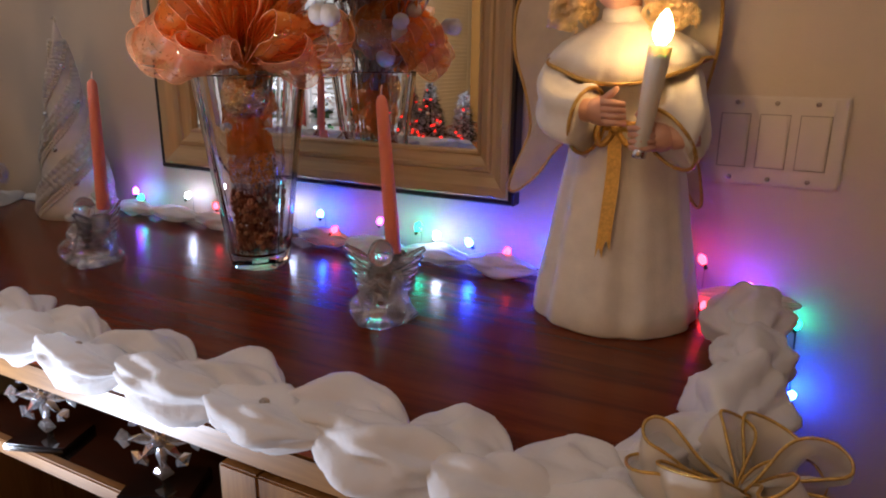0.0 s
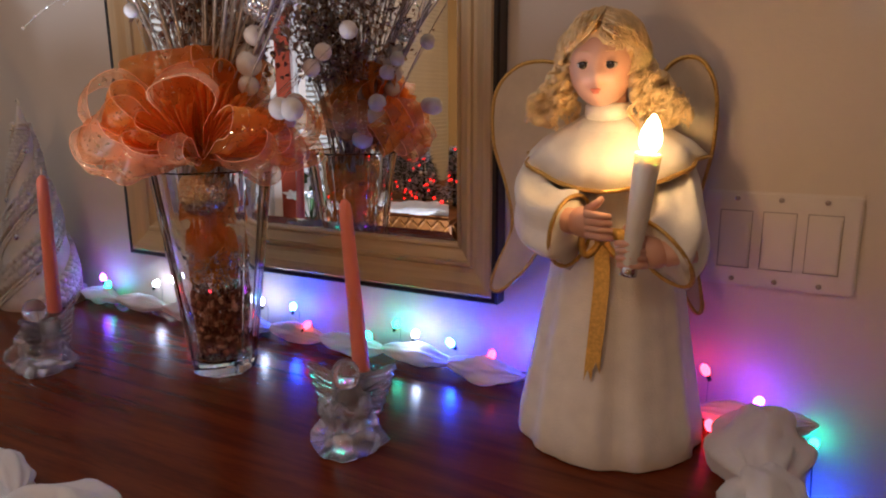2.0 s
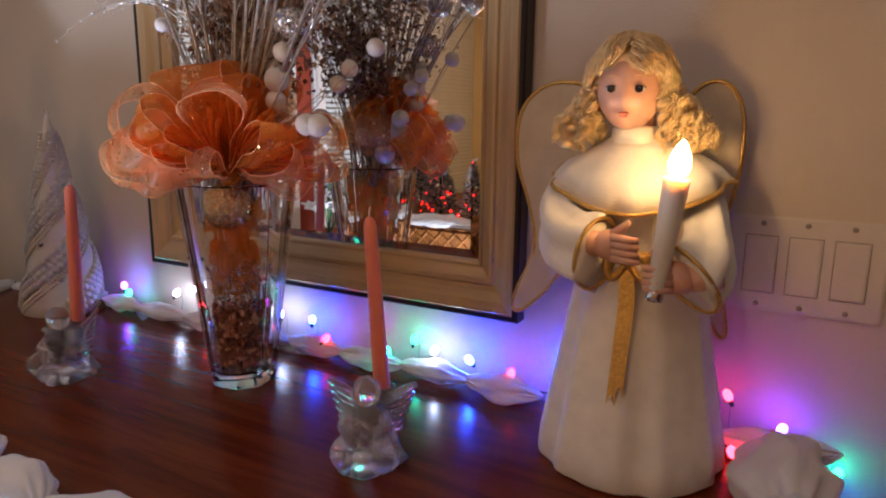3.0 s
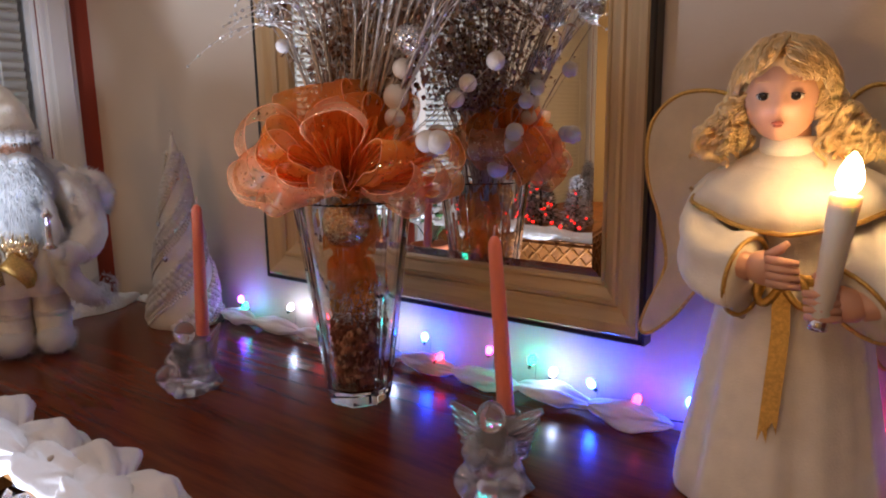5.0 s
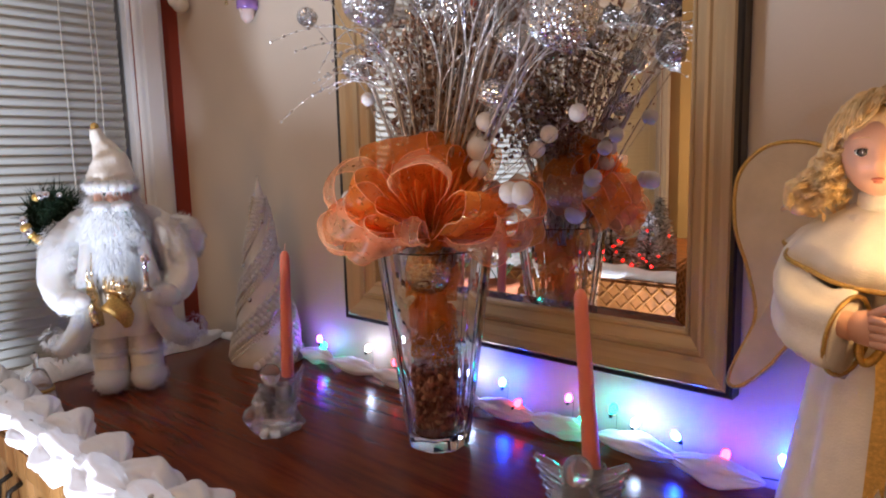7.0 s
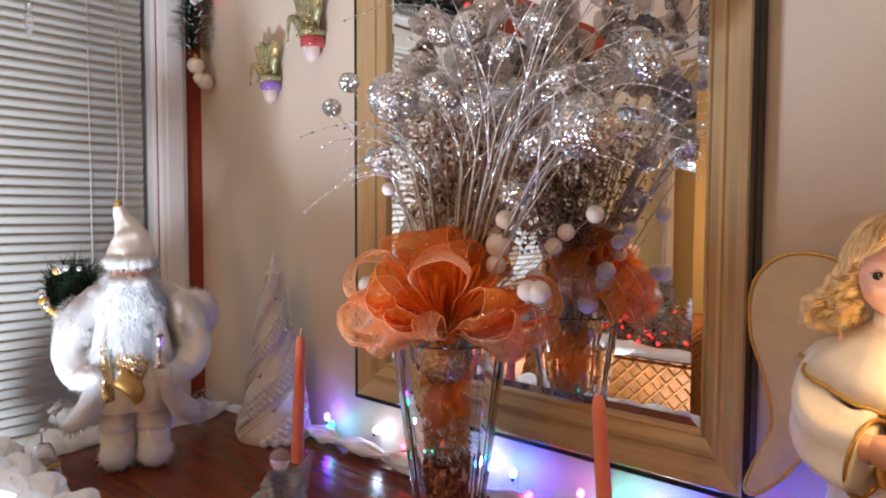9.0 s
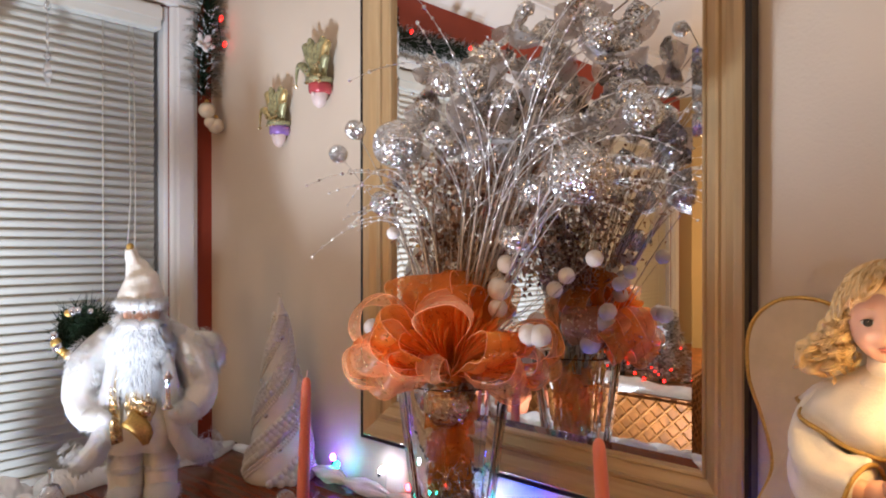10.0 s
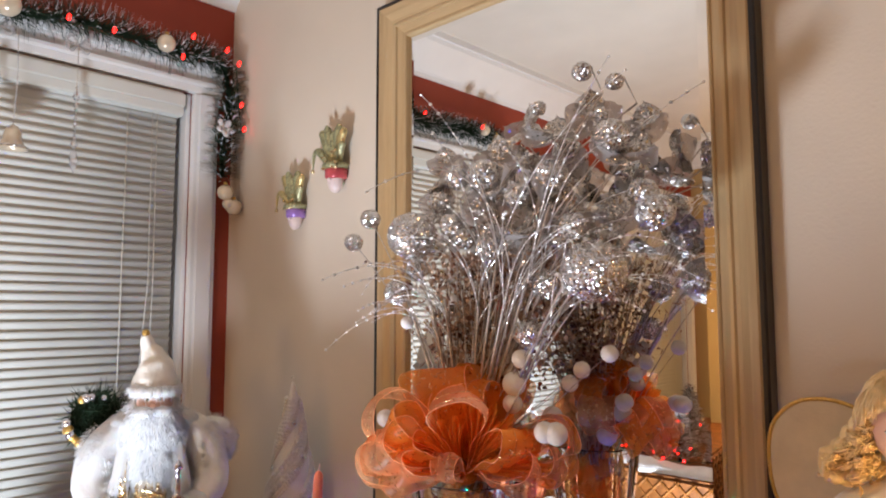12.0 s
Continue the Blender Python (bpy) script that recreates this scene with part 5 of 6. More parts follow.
def taper(m, L):
    c = thing("taper_candle", "slender coral pink taper candle, unlit", "candle", m, "coral taper candles")
    bm = bmesh.new()
    lathe(bm, [(0.0088, 0.0), (0.0098, 0.002), (0.0098, 0.03), (0.0074, L - 0.012), (0.0066, L - 0.005), (0.0035, L), (0.001, L + 0.001)], 20)
    part("wax", bm, M_CANDLE, c)
    bm = bmesh.new()
    tube(bm, [(0, 0, L - 0.001), (0.0006, 0, L + 0.006), (0.002, 0, L + 0.012)], 0.0011, 6)
    part("wick", bm, M_WICK, c)


taper(pose(-0.447, 0.721, TABLE + 0.056, 0, -4.5, 0), 0.222)
taper(pose(-0.968, 0.686, TABLE + 0.086, 0, 3.0, 0), 0.200)


# ---- the cone tree ----
pom_bm = bmesh.new()
ball(pom_bm, (0, 0, 0), 1.0, 2, rough=0.3, freq=2.3)
POM = mesh_of(pom_bm, M_POM)


def cone_tree():
    t = thing("cone_tree", "cream felt cone tree wound with pompons and pearls", "christmas tree", pose(-1.325, 0.885, TABLE))
    H, R = 0.378, 0.070
    rad = lambda z: R * (1 - z / H) ** 0.92 + 0.004
    bm = bmesh.new()
    lathe(bm, [(0.002, 0.0)] + [(rad(H * i / 16), H * i / 16) for i in range(16)] + [(0.006, H - 0.01), (0.002, H + 0.004)], 36, wave=lambda a, z: 0.025 * math.sin(2 * a + 60 * z))
    part("cone", bm, M_FELT, t)
    turns = 1.15
    rnd = random.Random(6)
    pearl = []
    for start in (0.0, 2.094, 4.189):
        for off, kind in ((0.0, "pearl"), (0.010, "pearl"), (0.026, "pom"), (0.042, "pom"), (0.058, "pom")):
            z = 0.006
            while z < H - 0.03:
                r = rad(z)
                slope = turns * 2 * math.pi / H
                a = start + slope * (z - off) + 2.2
                if kind == "pearl":
                    pearl.append((Vector(((r + 0.002) * math.cos(a), (r + 0.002) * math.sin(a), z)), 0.0036))
                    z += 0.0066 / math.sqrt(1 + (r * slope) ** 2)
                else:
                    s = 0.0088 * (0.55 + 0.45 * (1 - z / H))
                    part("pompon", POM, None, t, m=Matrix.LocRotScale(((r + 0.002) * math.cos(a), (r + 0.002) * math.sin(a), z), Euler((z * 90, a, 0)), (s, s, s)))
                    z += 1.5 * s / math.sqrt(1 + (r * slope) ** 2)
    pb = bmesh.new()
    for p, r in pearl:
        ball(pb, p, r, 1)
    part("pearl_strand", pb, M_PEARL, t, "twin strands of ivory pearls")["kind"] = "stuff"
    for i in range(12):
        z = 0.05 + 0.27 * i / 12
        a = 3.8 + i * 1.9
        r = rad(z) + 0.003
        g = bmesh.new()
        lathe(g, [(0.0052, 0.0), (0.0052, 0.002), (0.003, 0.0042), (0.0004, 0.0044)], 8)
        d = Vector((math.cos(a), math.sin(a), 0.2)).to_track_quat("Z", "Y").to_matrix().to_4x4()
        part("gem", g, M_GEM, t, "faceted clear gem", smooth=False, m=Matrix.Translation((r * math.cos(a), r * math.sin(a), z)) @ d)
    b = bmesh.new()
    tube(b, [(0, 0, H - 0.004), (0.002, 0, H + 0.008), (-0.002, 0, H + 0.014), (-0.006, 0, H + 0.010)], 0.0016, 6)
    part("tip_hook", b, M_PEARL, t)


M_FELT = mat("cream_felt", (0.66, 0.60, 0.52), 0.95, 0, 0.06, 40, 0.4, 400)
cone_tree()


# ---- the bearded figurine, one plain mesh ----
def tufts(bm, c, r, n, L, k, seed, squash=(1, 1, 1), down=0.5):
    """Short tapering locks that break up a furry outline."""
    rnd = random.Random(seed)
    c = Vector(c)
    for i in range(n):
        d = Vector((rnd.gauss(0, 1), rnd.gauss(0, 1), rnd.gauss(0, 1))).normalized()
        p = c + Vector((d.x * r * squash[0], d.y * r * squash[1], d.z * r * squash[2])) * 0.96
        tip = p + (d + Vector((rnd.uniform(-0.4, 0.4), rnd.uniform(-0.4, 0.4), -down))).normalized() * L * rnd.uniform(0.6, 1.2)
        s = d.orthogonal().normalized() * L * 0.07
        u = d.cross(s).normalized() * L * 0.07
        vs = [bm.verts.new(v) for v in (p + s, p - s * 0.5 + u, p - s * 0.5 - u, tip)]
        for f in ((0, 1, 3), (1, 2, 3), (2, 0, 3)):
            bm.faces.new([vs[q] for q in f]).material_index = k


def figurine():
    """Fur, cream plush, gold, skin, needles, silver; faces -y."""
    bm = bmesh.new()

    def fur(c, r, sq=(1, 1, 1), n=150, L=0.011, k=0, seed=1, sub=3, down=0.4):
        ball(bm, c, r, sub, k, sq, rough=0.06, freq=30)
        tufts(bm, c, r, n, L, k, seed, sq, down)

    for s in (-1, 1):
        fur((s * 0.034, -0.012, 0.026), 0.036, (0.95, 1.25, 0.72), 500, 0.009, 0, 3 + s)
        sweep(bm, [(s * 0.033, 0, 0.03), (s * 0.033, 0, 0.10), (s * 0.028, 0, 0.18)], [0.031, 0.033, 0.036], 16, 1, 1, 0.06, s)
        fur((s * 0.033, -0.002, 0.075), 0.034, (1, 1, 0.35), 300, 0.010, 0, 9 + s)
        tufts(bm, (s * 0.032, 0, 0.115), 0.034, 900, 0.009, 1, 15 + s, (1, 1, 1.9), 0.9)
    # coat, its fur edges and skirt
    lathe(bm, [(0.03, 0.12), (0.082, 0.115), (0.078, 0.16), (0.066, 0.21), (0.062, 0.26), (0.060, 0.31), (0.04, 0.345), (0.02, 0.35)], 32, (0, 0.012, 0), wave=lambda a, z: 0.06 * math.sin(5 * a) + 0.04 * math.sin(9 * a), k=1)
    for s in (-1, 1):
        pts = [(s * 0.040, -0.050, 0.30), (s * 0.055, -0.058, 0.22), (s * 0.068, -0.055, 0.15), (s * 0.090, -0.040, 0.112), (s * 0.112, -0.020, 0.098), (s * 0.128, -0.006, 0.112)]
        sweep(bm, pts, [0.015, 0.018, 0.020, 0.021, 0.019, 0.012], 14, 0, 1, 0.12, s * 3)
        for i, p in enumerate(pts):
            tufts(bm, p, 0.021, 200, 0.013, 0, 40 + i + 7 * s, down=0.9)
        sweep(bm, [(s * 0.055, 0.0, 0.315), (s * 0.095, -0.01, 0.275), (s * 0.108, -0.025, 0.215), (s * 0.085, -0.060, 0.185)], [0.032, 0.036, 0.034, 0.026], 24, 1 if s > 0 else 0, 1, 0.06, s * 5)
        fur((s * 0.052, -0.002, 0.316), 0.036, (1, 1, 0.9), 300, 0.012, 0, 140 + s, 3, 0.8)
        tufts(bm, (s * 0.10, -0.012, 0.26), 0.040, 1100, 0.014, 0, 70 + s, (0.9, 0.9, 1.6), 0.9)
        fur((s * 0.078, -0.066, 0.186), 0.029, (1.1, 0.9, 0.8), 130, 0.011, 0, 60 + s)
        ball(bm, (s * 0.062, -0.082, 0.190), 0.014, 2, 0)
    fur((0.105, 0.045, 0.275), 0.062, (0.85, 0.6, 0.8), 900, 0.013, 1, 88)
    # golden vest, sash and pouch
    sweep(bm, [(-0.040, -0.062, 0.27), (-0.045, -0.070, 0.20), (-0.040, -0.072, 0.14)], [0.010, 0.011, 0.012], 12, 6, 0.35, 0.25)
    ball(bm, (0.0, -0.056, 0.205), 0.038, 4, 6, (0.8, 0.5, 1.0), rough=0.3, freq=60)
    sweep(bm, [(-0.02, -0.074, 0.185), (0.006, -0.080, 0.16), (0.010, -0.078, 0.135)], [0.022, 0.018, 0.006], 10, 2, 0.5, 0.2, 2)
    # head, beard, hat
    ball(bm, (0, -0.034, 0.366), 0.034, 3, 3)
    ball(bm, (0, -0.068, 0.360), 0.007, 2, 3)
    fur((0, -0.048, 0.318), 0.050, (1.12, 0.64, 0.98), 3200, 0.020, 0, 21, 3, 1.4)
    fur((0, -0.050, 0.262), 0.046, (1.0, 0.55, 1.0), 3200, 0.024, 0, 22, 3, 1.6)
    for s in (-1, 1):
        fur((s * 0.015, -0.071, 0.350), 0.016, (1.3, 0.6, 0.7), 140, 0.014, 0, 24 + s, 2, 0.8)
        fur((s * 0.036, -0.030, 0.345), 0.020, (0.8, 0.9, 1.4), 120, 0.018, 0, 27 + s, 2, 1.0)
        ball(bm, (s * 0.011, -0.066, 0.372), 0.003, 1, 4)
        ball(bm, (s * 0.012, -0.066, 0.381), 0.007, 1, 0, (1.2, 0.5, 0.4))
    sweep(bm, [(0, -0.028, 0.385), (0, -0.026, 0.40), (-0.002, -0.022, 0.425), (-0.009, -0.018, 0.448), (-0.018, -0.018, 0.468), (-0.022, -0.02, 0.487)], [0.042, 0.043, 0.035, 0.023, 0.014, 0.009], 22, 1, 1, 0.05, 1)
    for i in range(18):
        a = 2 * math.pi * i / 18
        tufts(bm, (0.037 * math.cos(a), -0.030 + 0.039 * math.sin(a), 0.386), 0.012, 60, 0.010, 0, 320 + i)
        fur((0.037 * math.cos(a), -0.030 + 0.039 * math.sin(a), 0.386), 0.0125, (1, 1, 0.9), 24, 0.009, 0, 120 + i, 2)
    ball(bm, (-0.022, -0.02, 0.490), 0.008, 2, 2)
    # lantern in the hand
    lathe(bm, [(0.010, 0.0), (0.013, 0.003), (0.006, 0.010), (0.005, 0.05), (0.011, 0.056), (0.004, 0.066), (0.001, 0.07)], 12, (0.050, -0.098, 0.20), k=5)
    # greenery over the shoulder
    rnd = random.Random(50)
    for i in range(1500):
        a = rnd.uniform(0, 6.283)
        rr = 0.045 * rnd.random() ** 0.5
        c = Vector((-0.112 + rr * math.cos(a), 0.030, 0.330 + rr * math.sin(a)))
        d = Vector((rnd.gauss(0, 1), rnd.gauss(0, 0.7), rnd.gauss(0, 1))).normalized()
        p, q = c, c + d * rnd.uniform(0.022, 0.046)
        w = d.orthogonal().normalized() * 0.0016
        vs = [bm.verts.new(v) for v in (p - w, p + w, q)]
        bm.faces.new(vs).material_index = 4
    for i in range(11):
        a = rnd.uniform(1.2, 4.2)
        ball(bm, (-0.112 + 0.048 * math.cos(a), 0.005, 0.330 + 0.044 * math.sin(a)), rnd.uniform(0.005, 0.012), 2, 2 if rnd.random() < 0.7 else 5, rough=0.2)
    return solid("bearded_figurine", bm, [M_FUR, M_CREAMCLOTH, M_GOLDTRIM, M_SKIN, M_NEEDLE, M_GEM, M_GOLDGLIT], "white furred bearded winter figurine with gold vest and greenery", "figurine", facing(-1.372, 0.612, TABLE, 62) @ Matrix.Diagonal((0.94, 0.94, 1, 1)))


figurine()


# ---- cotton snow on the top ----
def cotton(name, pts, w, h, seed, label):
    rnd = random.Random(seed)
    bm = bmesh.new()
    pts = [Vector(p) for p in pts]
    rows = []
    n = 14
    path = []
    for a, b in zip(pts, pts[1:]):
        path += [a.lerp(b, i / 10) for i in range(10)]
    path.append(pts[-1])
    for i, p in enumerate(path):
        d = (path[min(i + 1, len(path) - 1)] - path[max(i - 1, 0)]).normalized()
        s = Vector((-d.y, d.x, 0)).normalized()
        end = min(1, 4 * i / len(path), 4 * (len(path) - 1 - i) / len(path)) ** 0.5
        k = (0.35 + 0.65 * end) * (1 + 0.45 * noise.noise(p * 9 + Vector((seed, 0, 0))))
        rows.append([p + s * w * k * math.cos(a) * (1 + 0.25 * noise.noise(p * 24 + Vector((a, 0, seed)))) + Vector((0, 0, max(0.0, h * k * math.sin(a)) * (1 + 0.5 * noise.noise(p * 30 + Vector((a, seed, 0)))) + 0.001)) for a in (math.pi * j / (n - 1) for j in range(n))])
    grid_surface(bm, rows, False)
    foot = [r[0] for r in rows], [r[-1] for r in rows]
    grid_surface(bm, [foot[1], foot[0]])
    return solid(name, bm, M_COTTON, label, "cotton snow")


cotton("cotton_snow", [(-1.60, 0.93, TABLE), (-1.57, 0.80, TABLE), (-1.575, 0.66, TABLE), (-1.58, 0.53, TABLE), (-1.52, 0.47, TABLE)], 0.045, 0.032, 3, "strip of white cotton snow along the sideboard's end")
cotton("cotton_snow", [(-1.58, 0.925, TABLE), (-1.48, 0.93, TABLE), (-1.40, 0.945, TABLE)], 0.022, 0.016, 8, "small strip of white cotton snow by the wall")


# ---- switch plate ----
def switch_plate():
    p = thing("switch_plate", "three-gang ivory wall switch plate with rocker switches", "light switch", pose(-0.0333, WALL_Y, 1.0731))
    bm = boxed(-0.0815, 0.0815, -0.0062, -0.0005, -0.057, 0.057, bevel=0.0024)
    part("plate", bm, M_PLATE, p, smooth=False)
    for i in (-1, 0, 1):
        x = i * 0.0462
        r = bmesh.new()
        for a, b, c, d in ((x - 0.0178, x - 0.0168, -0.0345, 0.0345), (x + 0.0168, x + 0.0178, -0.0345, 0.0345), (x - 0.0168, x + 0.0168, -0.0345, -0.0335), (x - 0.0168, x + 0.0168, 0.0335, 0.0345)):
            box(r, a, b, -0.0068, -0.0060, c, d)
        part("rocker_gap", r, M_SCREW, p, smooth=False)
        q = bmesh.new()
        box(q, x - 0.0160, x + 0.0160, -0.0095, -0.0060, -0.0325, 0.0325, 0.0012)
        for v in q.verts:
            if v.co.y < -0.008:
                v.co.y += 0.0016 * (0.5 + v.co.z / 0.065) - 0.0004
        part("rocker", q, M_PLATE, p, smooth=False)
        for z in (0.0484, -0.0484):
            s = bmesh.new()
            lathe(s, [(0.0031, 0.0), (0.0030, 0.0008), (0.0016, 0.0013), (0.0002, 0.0013)], 12)
            part("screw", s, M_SCREW, p, m=pose(x, -0.0062, z, 90, 0, 0))


switch_plate()


# ---- wall ornaments, plain in form ----
def hat_ornament(x, z, mcol, label, s=1.0):
    bm = bmesh.new()
    ball(bm, (0, -0.018, 0), 0.024, 3, 0, (0.85, 0.7, 1.25))
    ball(bm, (0.002, -0.036, -0.002), 0.005, 2, 0)
    lathe(bm, [(0.020, -0.004), (0.025, 0.0), (0.026, 0.016), (0.021, 0.022)], 18, (0, -0.016, 0.004), k=1)
    lathe(bm, [(0.022, 0.0), (0.030, 0.005), (0.030, 0.012), (0.02, 0.016)], 18, (0, -0.018, 0.022), wave=lambda a, q: 0.10 * math.sin(9 * a), k=2)
    rnd = random.Random(int(abs(x) * 100))
    for dx, dz, bend in ((-0.055, 0.045, -0.045), (-0.036, 0.085, -0.01), (-0.018, 0.090, 0.0), (0.004, 0.070, 0.01), (0.024, 0.085, 0.004), (0.040, 0.075, 0.004), (0.036, 0.045, 0.004), (-0.022, 0.055, -0.01)):
        pts = [Vector((dx * 0.3, -0.018, 0.030)), Vector((dx * 0.75, -0.026, 0.03 + dz * 0.7)), Vector((dx, -0.028, 0.03 + dz * 0.92)), Vector((dx + bend * 0.3, -0.028, 0.03 + dz + bend * 0.3)), Vector((dx + bend * 0.4, -0.027, 0.03 + dz + bend))]
        sweep(bm, pts, [0.009, 0.010, 0.0085, 0.006, 0.002], 8, 2 if rnd.random() < 0.7 else 4, 0.7, 0.12, dx * 90)
        ball(bm, pts[-1] + Vector((0, 0, -0.004)), 0.0048, 2, 3)
    for i in range(18):
        ball(bm, (rnd.uniform(-0.025, 0.03), -0.04, rnd.uniform(0.02, 0.06)), rnd.uniform(0.002, 0.005), 1, 3)
    return solid("wall_ornament", bm, [M_FACEWHITE, mcol, M_OLIVE, M_GOLDGLIT, M_GOLDDULL], label, "ornament", Matrix.Translation((x, WALL_Y - 0.003, z)) @ Matrix.Diagonal((s, s, s, 1)), "festive wall ornaments")


M_FACEWHITE = mat("painted_clay", (0.72, 0.58, 0.54), 0.4, 0, 0.08, 60)
M_RASP = mat("raspberry_glaze", (0.50, 0.08, 0.09), 0.25, 0.2, 0.15, 60)
M_LILAC = mat("lilac_glaze", (0.32, 0.18, 0.50), 0.25, 0.2, 0.15, 60)
M_OLIVE = mat("olive_lame", (0.34, 0.33, 0.18), 0.35, 0.4, 0.5, 160, 0.4, 300)
M_GOLDDULL = mat("gold_lame", (0.58, 0.47, 0.22), 0.32, 0.7, 0.3, 160, 0.4, 300)
hat_ornament(-1.278, 1.672, M_RASP, "small clay head ornament in a red and gold jester hat")
hat_ornament(-1.434, 1.600, M_LILAC, "small clay head ornament in a lilac and gold jester hat", 0.92)


# ---- frosted tinsel garland round the window ----
def tinsel_garland():
    g = thing("tinsel_garland", "dark green tinsel garland with frosted tips over the window", "garland", pose(X0 + 0.045, 0, 0))
    path = [Vector(p) for p in ((0, -0.235, 1.90), (0, -0.205, 1.985), (0.005, -0.13, 2.050), (0.005, 0.10, 2.045), (0.01, 0.30, 2.030), (0.01, 0.42, 2.022), (0.005, 0.55, 2.048), (0.0, 0.66, 2.050), (0.005, 0.76, 2.035), (0.0, 0.86, 2.048), (0.0, 0.925, 2.035), (0.0, 0.938, 1.98), (0.0, 0.935, 1.90), (0.0, 0.925, 1.82), (0.0, 0.925, 1.735))]
    rnd = random.Random(77)
    dark, frost = bmesh.new(), bmesh.new()
    core = bmesh.new()
    tube(core, path, 0.006, 6)
    part("core_wire", core, M_NEEDLE, g)
    for a, b in zip(path, path[1:]):
        n = int((b - a).length * 3600)
        for i in range(n):
            c = a.lerp(b, rnd.random()) + Vector((rnd.gauss(0, 0.004), rnd.gauss(0, 0.004), rnd.gauss(0, 0.004)))
            ax = (b - a).normalized()
            d = Vector((rnd.gauss(0, 1), rnd.gauss(0, 1), rnd.gauss(0, 1)))
            d = (d - ax * d.dot(ax) * 0.8).normalized()
            if d.x < -0.5:
                d.x *= -1
            L = rnd.uniform(0.034, 0.062)
            w = d.cross(ax).normalized() * 0.0011
            tip = rnd.random() < 0.30
            m = c + d * L * (0.62 if tip else 1.0)
            dark.faces.new([dark.verts.new(v) for v in (c - w, c + w, m + w * 0.7, m - w * 0.7)])
            if tip:
                q = c + d * L
                frost.faces.new([frost.verts.new(v) for v in (m - w * 0.9, m + w * 0.9, q + w * 0.5, q - w * 0.5)])
    part("needles", dark, M_NEEDLE, g)["kind"] = "stuff"
    part("frosting", frost, M_FROST, g, "white frosted tips")["kind"] = "stuff"
    for y, z, r in ((0.925, 1.692, 0.021), (0.955, 1.655, 0.021), (0.935, 1.662, 0.016), (0.742, 2.035, 0.022), (0.405, 2.022, 0.026), (-0.02, 2.05, 0.02), (-0.09, 2.03, 0.018)):
        o = thing("bauble", "pearl white glass bauble hanging in the garland", "ornament", pose(X0 + 0.098 - 0.03 * (z < 1.8), min(y, WALL_Y - r - 0.004), z), "pearl baubles")
        b = bmesh.new()
        ball(b, (0, 0, 0), r, 3)
        part("ball", b, M_BAUBLE, o)
        b = bmesh.new()
        lathe(b, [(0.005, r - 0.001), (0.005, r + 0.005), (0.002, r + 0.007)], 10)
        part("cap", b, M_GOLDTRIM, o, "gold cap")
    lights = [(0.617, 2.030, "red"), (0.808, 2.072, "red"), (0.782, 2.012, "red"), (0.90, 2.062, "red"), (0.935, 2.035, "red"), (0.945, 1.925, "red"), (0.955, 1.862, "red"), (0.52, 2.03, "red"), (0.30, 2.05, "red"), (-0.16, 2.075, "blue"), (-0.215, 1.93, "blue"), (-0.22, 1.86, "blue"), (0.0, 2.06, "red")]
    s = thing("garland_lights", "tiny red and blue lights wound through the garland", "string lights", pose(X0 + 0.10, 0, 0))
    for y, z, c in lights:
        b = bmesh.new()
        lathe(b, [(0.0012, 0), (0.0038, 0.003), (0.0044, 0.008), (0.0030, 0.013), (0.0006, 0.016)], 10)
        part("bulb", b, M_SMALLBULB[c], s, c + " glowing bulb", m=pose(0, y, z - 0.008, 0, 30, 0))
    b = bmesh.new()
    tube(b, [(-0.01, y, z - 0.01) for y, z, c in sorted(lights)], 0.0012, 5)
    part("cable", b, M_NEEDLE, s)
    # white silk flower by the side casing
    f = thing("silk_flower", "small white silk flower in the tinsel garland", "artificial flower", pose(X0 + 0.07, 0.915, 1.86, 0, 80, 0))
    for i in range(5):
        b = bmesh.new()
        ball(b, (0.014, 0, 0), 0.015, 2, 0, (1, 0.6, 0.25))
        part("petal", b, M_PETAL, f, m=pose(0, 0, 0, 0, -20, 72 * i))


M_BAUBLE = mat("pearl_glass", (0.72, 0.60, 0.44), 0.18, 0.35, 0.03, 20, coat=0.7)
M_SMALLBULB = {n: mat(n + "_garland_bulb", BULBS[n], 0.2, emit=((1.0, 0.012, 0.006) if n == "red" else (0.01, 0.04, 1.0)), strength=5, vary=0) for n in ("red", "blue")}
tinsel_garland()


